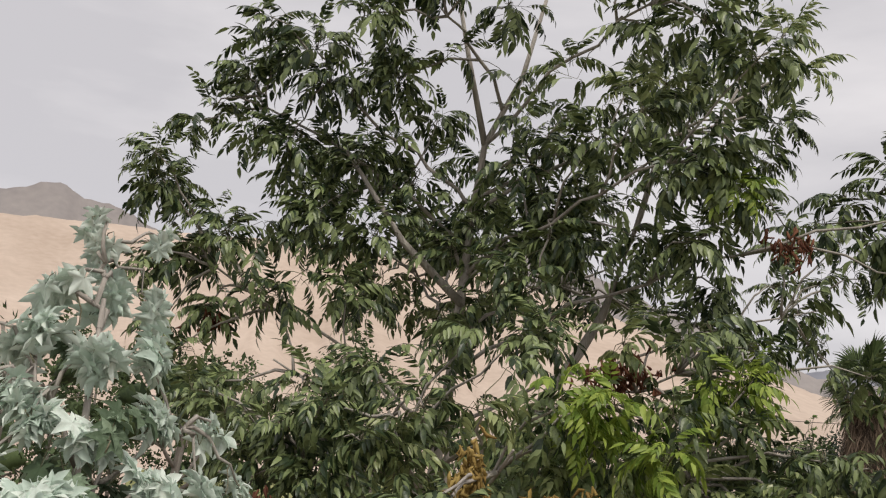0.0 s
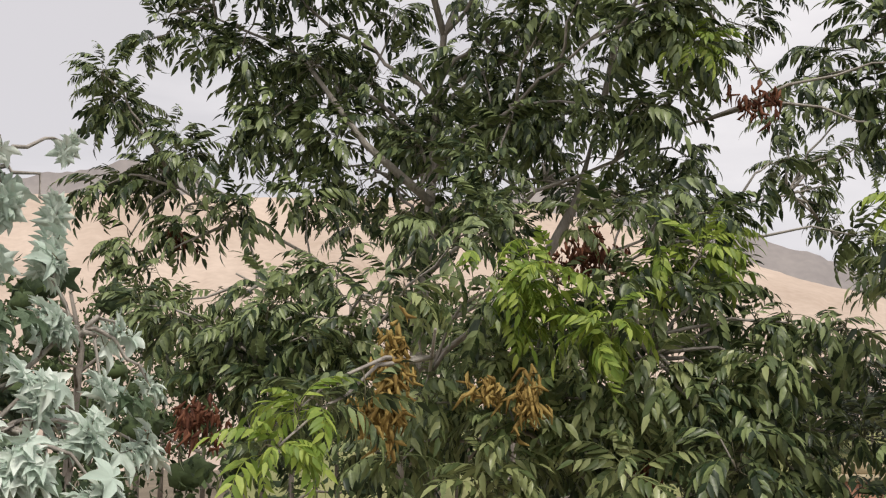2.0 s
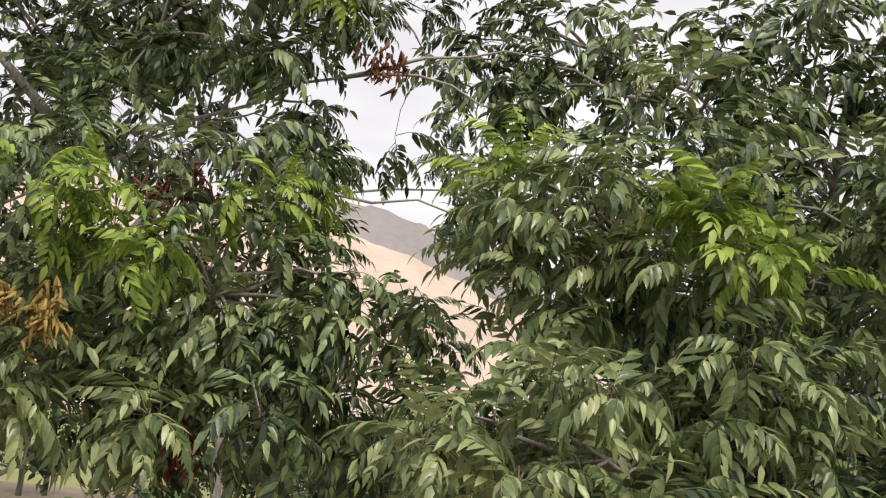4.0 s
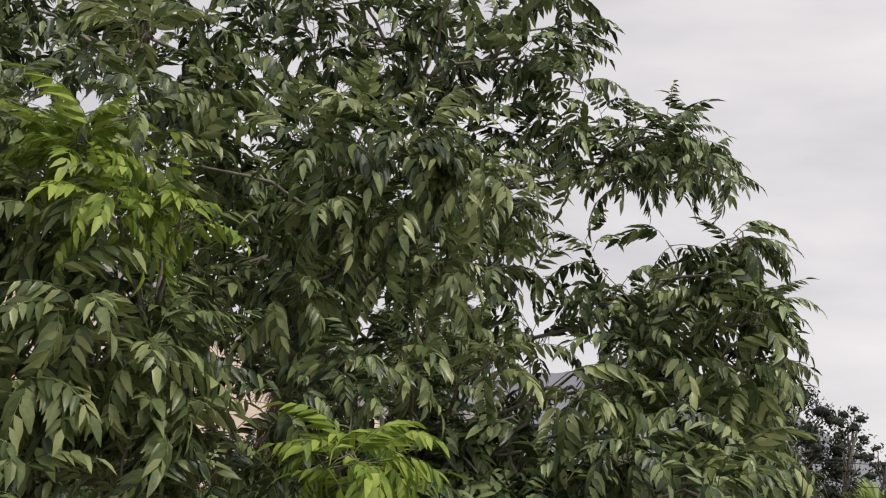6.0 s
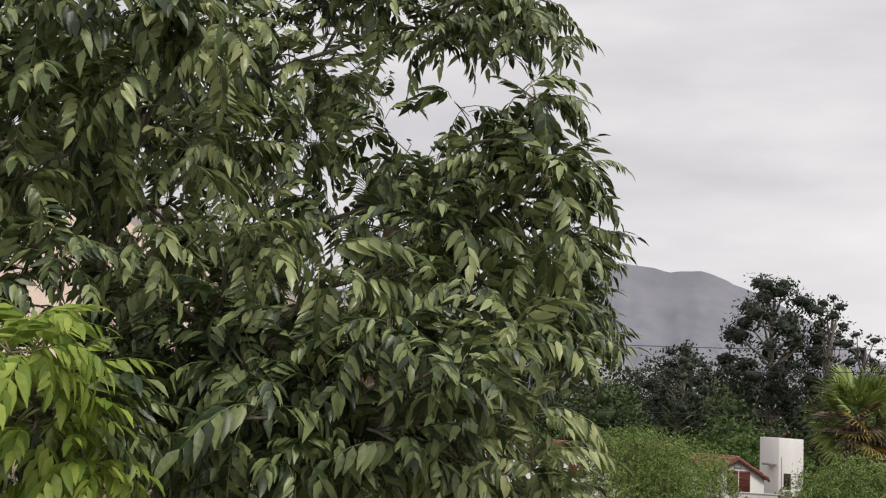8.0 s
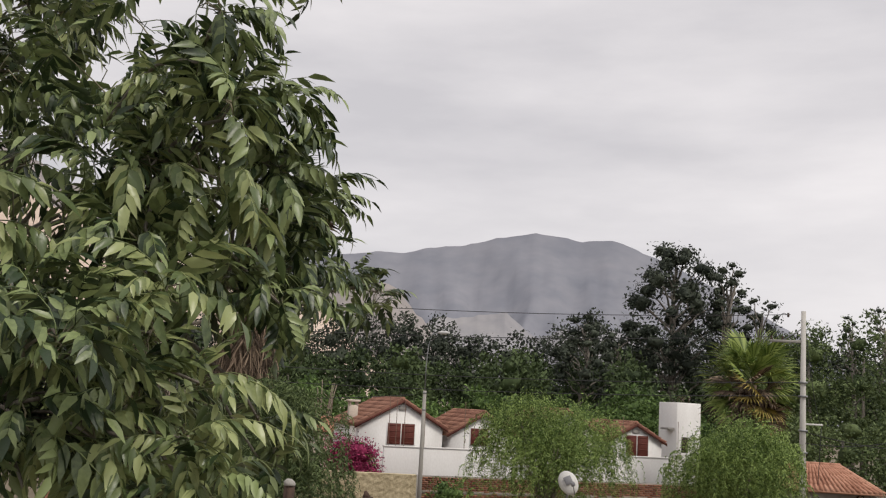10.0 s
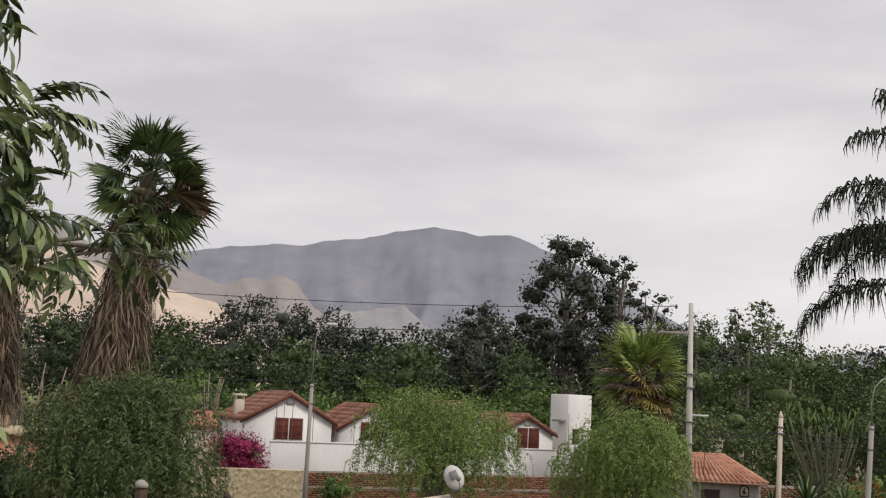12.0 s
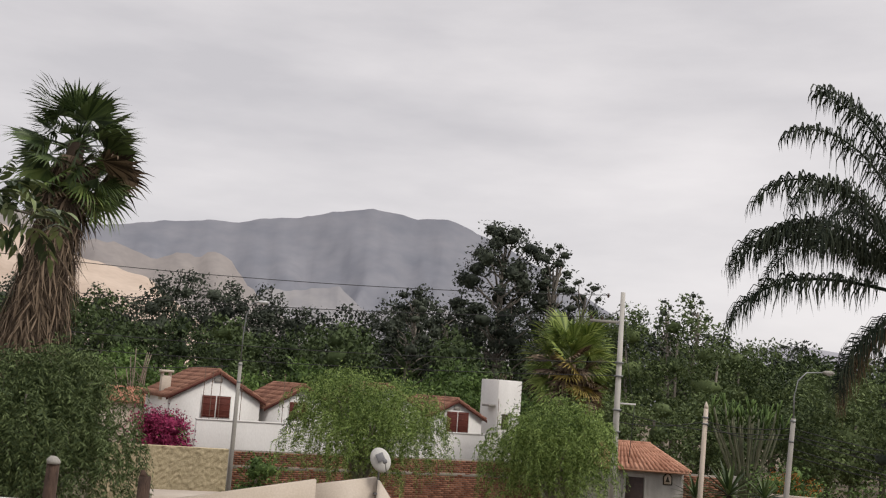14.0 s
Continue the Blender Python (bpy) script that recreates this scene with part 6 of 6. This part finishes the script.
boug = shrub("bougainvillea", (-11.7, 45.7, 0), (1.3, 0.7, 4.3), M_BOUG, "bougainvillea covered in magenta bracts above the wall", 31, 8, lobes=44, leaf=0.13)
part("green_leaves", leafy_clumps(np.random.default_rng(32), [(-0.9, -0.2, 2.5), (0.8, -0.2, 2.3), (0.2, -0.3, 2.9), (-1.3, 0, 2.1), (0, -0.2, 1.7), (-0.5, -0.4, 3.3), (0.9, -0.4, 3.1), (-1.1, -0.3, 3.0), (0.4, -0.3, 3.7)], [0.6, 0.55, 0.5, 0.5, 0.7, 0.3, 0.35, 0.35, 0.28], 6, 0.14, 0.5, 0.3), M_SHRUB, boug, "dark green leaves")


def tall_tree(name, base, top, spread, trunk_r, mat, label, seed, lobes=16, per=9, leaf=0.4, low=0.35, category="tree", bark=M_BARK):
    """A tall tree: tapering trunk, limbs to uneven clumps, open crown."""
    rng = np.random.default_rng(seed)
    root = thing(name, base, label, category)
    h = top - base[2]
    line = [(rng.normal(0, 0.02 * h) * s, rng.normal(0, 0.02 * h) * s, h * s) for s in np.linspace(0, 0.88, 7)]
    part("trunk", tube(line, [trunk_r, trunk_r * 0.7, trunk_r * 0.25], 8), bark, root, smooth=True)
    cs, rs = [], []
    for k in range(lobes):
        s = low + (1 - low) * (k + 0.5) / lobes
        a = k * 2.4 + rng.normal(0, 0.5)
        q = spread * (0.35 + 0.75 * math.sin(math.pi * min(1, (s - low) / (1 - low) * 0.85 + 0.12))) * rng.uniform(0.35, 1.0)
        r = spread * rng.uniform(0.22, 0.38)
        c = np.array((q * math.cos(a), q * math.sin(a), h * s - r * 0.8))
        st = np.array([np.interp(max(0.15, s - 0.18), np.linspace(0, 0.88, 7), [p[i] for p in line]) for i in range(3)])
        part("limb", tube(bent(st, c, 0.1, 0.12, 6, rng), [trunk_r * 0.3, trunk_r * 0.08], 5), bark, root)
        cs.append(c)
        rs.append(r)
    tagged(part("crown", leafy_clumps(rng, cs, rs, per, leaf, 0.5, 0.5, 0.9), mat, root), kind="stuff")
    return root


tall_tree("eucalyptus", (4.3, 94.2, 0), 21.6, 4.3, 0.42, M_EUC, "tall dark eucalyptus with open ragged crown", 51, 44, 15, 0.4, 0.46)
tall_tree("eucalyptus", (8.7, 91.0, 0), 19.4, 2.5, 0.35, M_EUC, "dense dark eucalyptus beside the tallest one", 52, 50, 14, 0.4, 0.25)
tall_tree("eucalyptus", (11.2, 90.0, 0), 16.4, 2.0, 0.3, M_EUC, "slender dark eucalyptus at the edge of the grove", 53, 36, 14, 0.4, 0.2)
tall_tree("eucalyptus", (-3.4, 86.5, 0), 14.2, 2.4, 0.3, M_EUC, "dark eucalyptus with drooping twigs", 54, 40, 14, 0.38, 0.2)
tall_tree("eucalyptus", (-0.3, 92, 0), 13.4, 3.0, 0.3, M_EUC, "low dark eucalyptus in the grove", 58, 40, 14, 0.4, 0.1)
tall_tree("eucalyptus", (16.3, 79.6, 0), 14.0, 1.5, 0.25, M_EUC, "thin eucalyptus with tufted top", 55, 18, 9, 0.34, 0.5)
tall_tree("eucalyptus", (18.4, 79.2, 0), 14.6, 1.7, 0.25, M_EUC, "thin eucalyptus with leaning tufted top", 56, 18, 9, 0.34, 0.5)
tall_tree("cypress", (-25.2, 52.3, 0), 11.4, 0.7, 0.15, M_SHRUB, "narrow upright green cypress tree", 57, 30, 11, 0.22, 0.1)


def woods(name, spots, mat, label, seed, per=8, leaf=0.5, low=0.2):
    """Closed woods: many crowns with trunks, nobody could count them."""
    rng = np.random.default_rng(seed)
    pieces, trunks = [], []
    for x, y, top, r in spots:
        trunks.append(tube([(x, y, -0.2), (x + rng.normal(0, 0.3), y, top * 0.7)], [0.22, 0.08], 5))
        # an uneven crown: a lumpy dark body hung with many small sprays
        mid_z, half = top * (1 + low) / 2, top * (1 - low) / 2
        n = 46
        d = rng.normal(0, 1, (n, 3))
        d /= np.linalg.norm(d, axis=1, keepdims=True)
        lump = rng.uniform(0.72, 1.06, n)[:, None]
        cs = np.array((x, y, mid_z)) + d * lump * np.array((r, r, half)) * 0.86
        rs = rng.uniform(0.2, 0.36, n) * r
        pieces.append(leafy_clumps(rng, cs, rs, per, leaf, 0.55, 0.0))
        pieces.append(leafy_clumps(rng, [(x, y, mid_z + half * f) for f in (-0.45, 0.0, 0.42)], [0.8 * r, 0.85 * r, 0.62 * r], 6, leaf, 0.6, 0.4))
    ob = tagged(part(name, joined(pieces), mat), label, "woods", kind="stuff")
    part("trunks", joined(trunks), M_BARK, ob)
    return ob


rng_w = np.random.default_rng(77)
# back row, by azimuth, as it stands against the hills
SKYLINE = [(-75, 8.5), (-60, 8.0), (-45, 8.5), (-34, 10), (-26, 12.5), (-22, 13.4), (-20, 13.4), (-17.6, 12.8), (-16.4, 14.2), (-15.4, 16.3), (-12.6, 15.7), (-11.4, 15.8), (-9.9, 13.3), (-8.9, 14.2), (-7.6, 12.8), (-4.4, 13.5), (-3.4, 14.5), (-1.4, 15.2), (0, 13.8), (5, 14.5), (8, 15.5), (10, 14.5), (13, 14.0), (14, 13.0), (19, 12.0), (24, 11.5), (34, 10), (45, 9)]
RIGHT_LINE = [(6.5, 8.5), (8, 11.2), (9.6, 12.2), (11.5, 13.0), (13, 12.4), (13.9, 10.8), (16.2, 10.0), (19, 9.2), (24, 9.2), (40, 9)]
back, mid, front, canopy = [], [], [], []
for az in np.arange(-40, 36, 0.95):
    a, d = radians(az + rng_w.normal(0, 0.25)), rng_w.uniform(104, 118)
    back.append((d * math.sin(a), d * math.cos(a), profile(az, SKYLINE) * rng_w.uniform(1.0, 1.13) * d / 112, rng_w.uniform(2.6, 3.6)))
for az in np.arange(-24, 36, 1.35):
    a, d = radians(az + rng_w.normal(0, 0.5)), rng_w.uniform(82, 100)
    mid.append((d * math.sin(a), d * math.cos(a), (11.3 if az < -7 else 10.0 if az < 8 else 11.0) * rng_w.uniform(0.85, 1.15), rng_w.uniform(2.3, 3.3)))
for az in np.arange(-22, 8, 1.6):
    a, d = radians(az + rng_w.normal(0, 0.6)), rng_w.uniform(66, 78)
    front.append((d * math.sin(a), d * math.cos(a), 6.8 * rng_w.uniform(0.8, 1.15), rng_w.uniform(2.0, 3.0)))
for az in np.arange(7.2, 36, 1.5):
    a, d = radians(az + rng_w.normal(0, 0.3)), rng_w.uniform(70, 78)
    canopy.append((d * math.sin(a), d * math.cos(a), profile(az, RIGHT_LINE) * rng_w.uniform(1.02, 1.16) * d / 75, rng_w.uniform(2.2, 3.0)))
right = []
for az in np.arange(9.5, 40, 2.0):
    a, d = radians(az + rng_w.normal(0, 0.5)), rng_w.uniform(54, 63)
    right.append((d * math.sin(a), d * math.cos(a), rng_w.uniform(5.8, 8.0), rng_w.uniform(1.8, 2.6)))
woods("back_woods", back, M_EUC, "dark eucalyptus woods along the foot of the hills", 61, 5.5, 0.42, 0.25)
woods("middle_woods", mid, M_WOODS, "dense green woods behind the houses", 62, 7, 0.42, 0.3)
woods("front_woods", front, M_SHRUB, "bushy green trees behind the street", 63, 7, 0.32, 0.2)
woods("garden_woods", canopy, M_CANOPY, "tall rounded green trees behind the gatehouse", 66, 7, 0.27, 0.15)
woods("right_woods", right, M_CANOPY, "leafy olive green trees behind the gatehouse", 64, 7, 0.22)
scrub = []
for az in np.arange(-80, -34, 1.7):
    a, d = radians(az + rng_w.normal(0, 0.5)), rng_w.uniform(50, 90)
    scrub.append((d * math.sin(a), d * math.cos(a), (5.5 + 0.14 * d if az < -47 else 4.5 + 0.05 * d) * rng_w.uniform(0.9, 1.12), rng_w.uniform(1.8, 2.8)))
woods("scrub_belt", scrub, M_WOODS, "dry scrub and low trees below the sand hill", 65, 7, 0.36, 0.12)

# bare tree, euphorbia, agaves, blossom
def bare_tree(place, height, label, seed, mat=M_DRYBRANCH, stems=9, spread=0.9):
    rng = np.random.default_rng(seed)
    root = thing("bare_tree", place, label, "tree")
    for k in range(stems):
        a = k * 2.4
        tip = np.array((spread * math.cos(a) * rng.uniform(0.5, 1.3), spread * math.sin(a) * rng.uniform(0.5, 1.3), height * rng.uniform(0.8, 1)))
        pieces = [tube(bent((0, 0, height * 0.35), tip, -0.15, 0.05, 6, rng), [0.06, 0.025], 6)]
        for _ in range(2):
            s = rng.uniform(0.5, 0.8)
            st = np.array((0, 0, height * 0.35)) * (1 - s) + tip * s
            pieces.append(tube([st, st + np.array((rng.normal(0, 0.3), rng.normal(0, 0.3), rng.uniform(0.3, 0.7)))], [0.022, 0.01], 5))
        part("branch", joined(pieces), mat, root)
    part("trunk", tube([(0, 0, 0), (0, 0.05, height * 0.2), (0, 0, height * 0.4)], [0.2, 0.16, 0.13], 8), mat, root)
    return root


bare_tree((-18.0, 61.5, 0), 6.9, "leafless pale tree cut back to stubs", 71)
bare_tree((-21.5, 46.5, 0), 6.6, "leafless grey tree by the field", 73, spread=1.4)
shrub("hedge", (-14.2, 29.3, 0), (2.8, 1.0, 4.3), M_WOODS, "dark unclipped hedge in front of the flat house", 74, 8, lobes=24)
shrub("hedge", (-27.5, 55.0, 0), (5.0, 2.0, 4.9), M_WOODS, "scrubby green bushes behind the flat house", 75, 8, lobes=16)


def euphorbia(place, height, seed):
    rng = np.random.default_rng(seed)
    root = thing("candelabra_euphorbia", place, "candelabra euphorbia with many pale upright stems", "tree")
    part("trunk", tube([(0, 0, 0), (0.05, 0, 1.0), (0, 0, 1.8)], [0.22, 0.18, 0.16], 9), M_CACTUS, root)
    for k in range(26):
        a, q = k * 2.39996, 1.75 * math.sqrt((k + 0.5) / 26)
        tip = (q * math.cos(a), q * math.sin(a) * 0.8, height * rng.uniform(0.86, 1.02) - 0.25 * q)
        stem = part("stem", tube(bent((0, 0, 1.5 + rng.uniform(0, 0.4)), tip, -0.25, 0.03, 7, rng), [0.06, 0.045], 6), M_CACTUS, root)
        tops = [tube([np.array(tip) - (0, 0, 0.5 * rng.uniform(0, 1)), np.array(tip) + rng.normal(0, 1, 3) * (0.18, 0.18, 0.0) + (0, 0, rng.uniform(0.2, 0.5))], [0.05, 0.03], 5) for _ in range(4)]
        part("tip", joined(tops), M_SHRUB, stem, "green growing tips")


euphorbia((13.5, 47.9, 0), 6.2, 81)


def agave(place, r, n, label, seed, mat=M_FAN):
    rng = np.random.default_rng(seed)
    root = thing("spiky_rosette", place, label, "yucca", 0, "spiky rosettes")
    part("stem", tube([(0, 0, -place[2]), (0, 0, 0)], [0.12, 0.14], 8), M_THATCH, root)
    for i in range(n):
        el, a = 1.4 - 1.7 * i / n, i * 2.39996
        v, t = leaflet(r * rng.uniform(0.85, 1.1), r * 0.09, 0.5, 0.12)
        way = (math.cos(a) * math.cos(el), math.sin(a) * math.cos(el), math.sin(el))
        part("blade", (np.einsum("ij,vj->vi", facing(np.array([way]))[0], v), t), mat, root)


agave((9.88, 37.19, 2.78), 1.3, 46, "large dark spiky yucca rosette beside the pale pole", 83)
agave((8.76, 37.2, 2.62), 0.95, 36, "dark spiky yucca rosette by the gatehouse", 84)
agave((11.09, 37.21, 2.72), 1.0, 36, "spiky yucca rosette by the garden wall", 85)
blossom = shrub("flowering_tree", (13.0, 40.5, 0), (1.7, 1.2, 4.2), M_SHRUB, "small tree with scattered orange blossom", 86, 8, lobes=12, category="tree")
part("blossom", clump_crown(np.random.default_rng(87), [(-0.5, -0.9, 3.3), (0.4, -0.9, 3.0), (-0.9, -0.8, 2.9)], [0.55, 0.45, 0.4], 70, FINE_TUFTS, 0.4), M_ORANGE, blossom, "orange blossom clusters")
shrub("garden_bush", (16.6, 40.2, 0), (2.4, 1.2, 3.3), M_SHRUB, "leafy green garden bush under the cables", 88, 8, lobes=14)
shrub("garden_bush", (11.6, 40.0, 0), (1.6, 1.2, 2.6), M_SHRUB, "low green garden bush", 89, 8, lobes=10)
shrub("garden_bush", (19.5, 41.5, 0), (3.0, 1.6, 4.6), M_SHRUB, "tall green garden bush", 90, 8, lobes=14)
shrub("garden_bush", (-7.6, 44.4, 0), (1.3, 0.6, 2.6), M_SHRUB, "green creeper over the stone wall", 91, 8, lobes=8)
tall_tree("scrub_tree", (-23.4, 11.2, 0), 9.2, 3.3, 0.2, M_WOODS, "grey-green scrub tree below the sand hill", 92, 20, 8, 0.3, low=0.25)
tall_tree("scrub_tree", (-29.8, 9.8, 0), 10.9, 3.2, 0.2, M_WOODS, "dark scrub tree against the sand hill", 93, 18, 8, 0.3, low=0.25)
tall_tree("scrub_tree", (-19.5, 16.5, 0), 8.2, 2.8, 0.2, M_WOODS, "low grey-green scrub tree near the pecan", 94, 16, 8, 0.3, low=0.2)
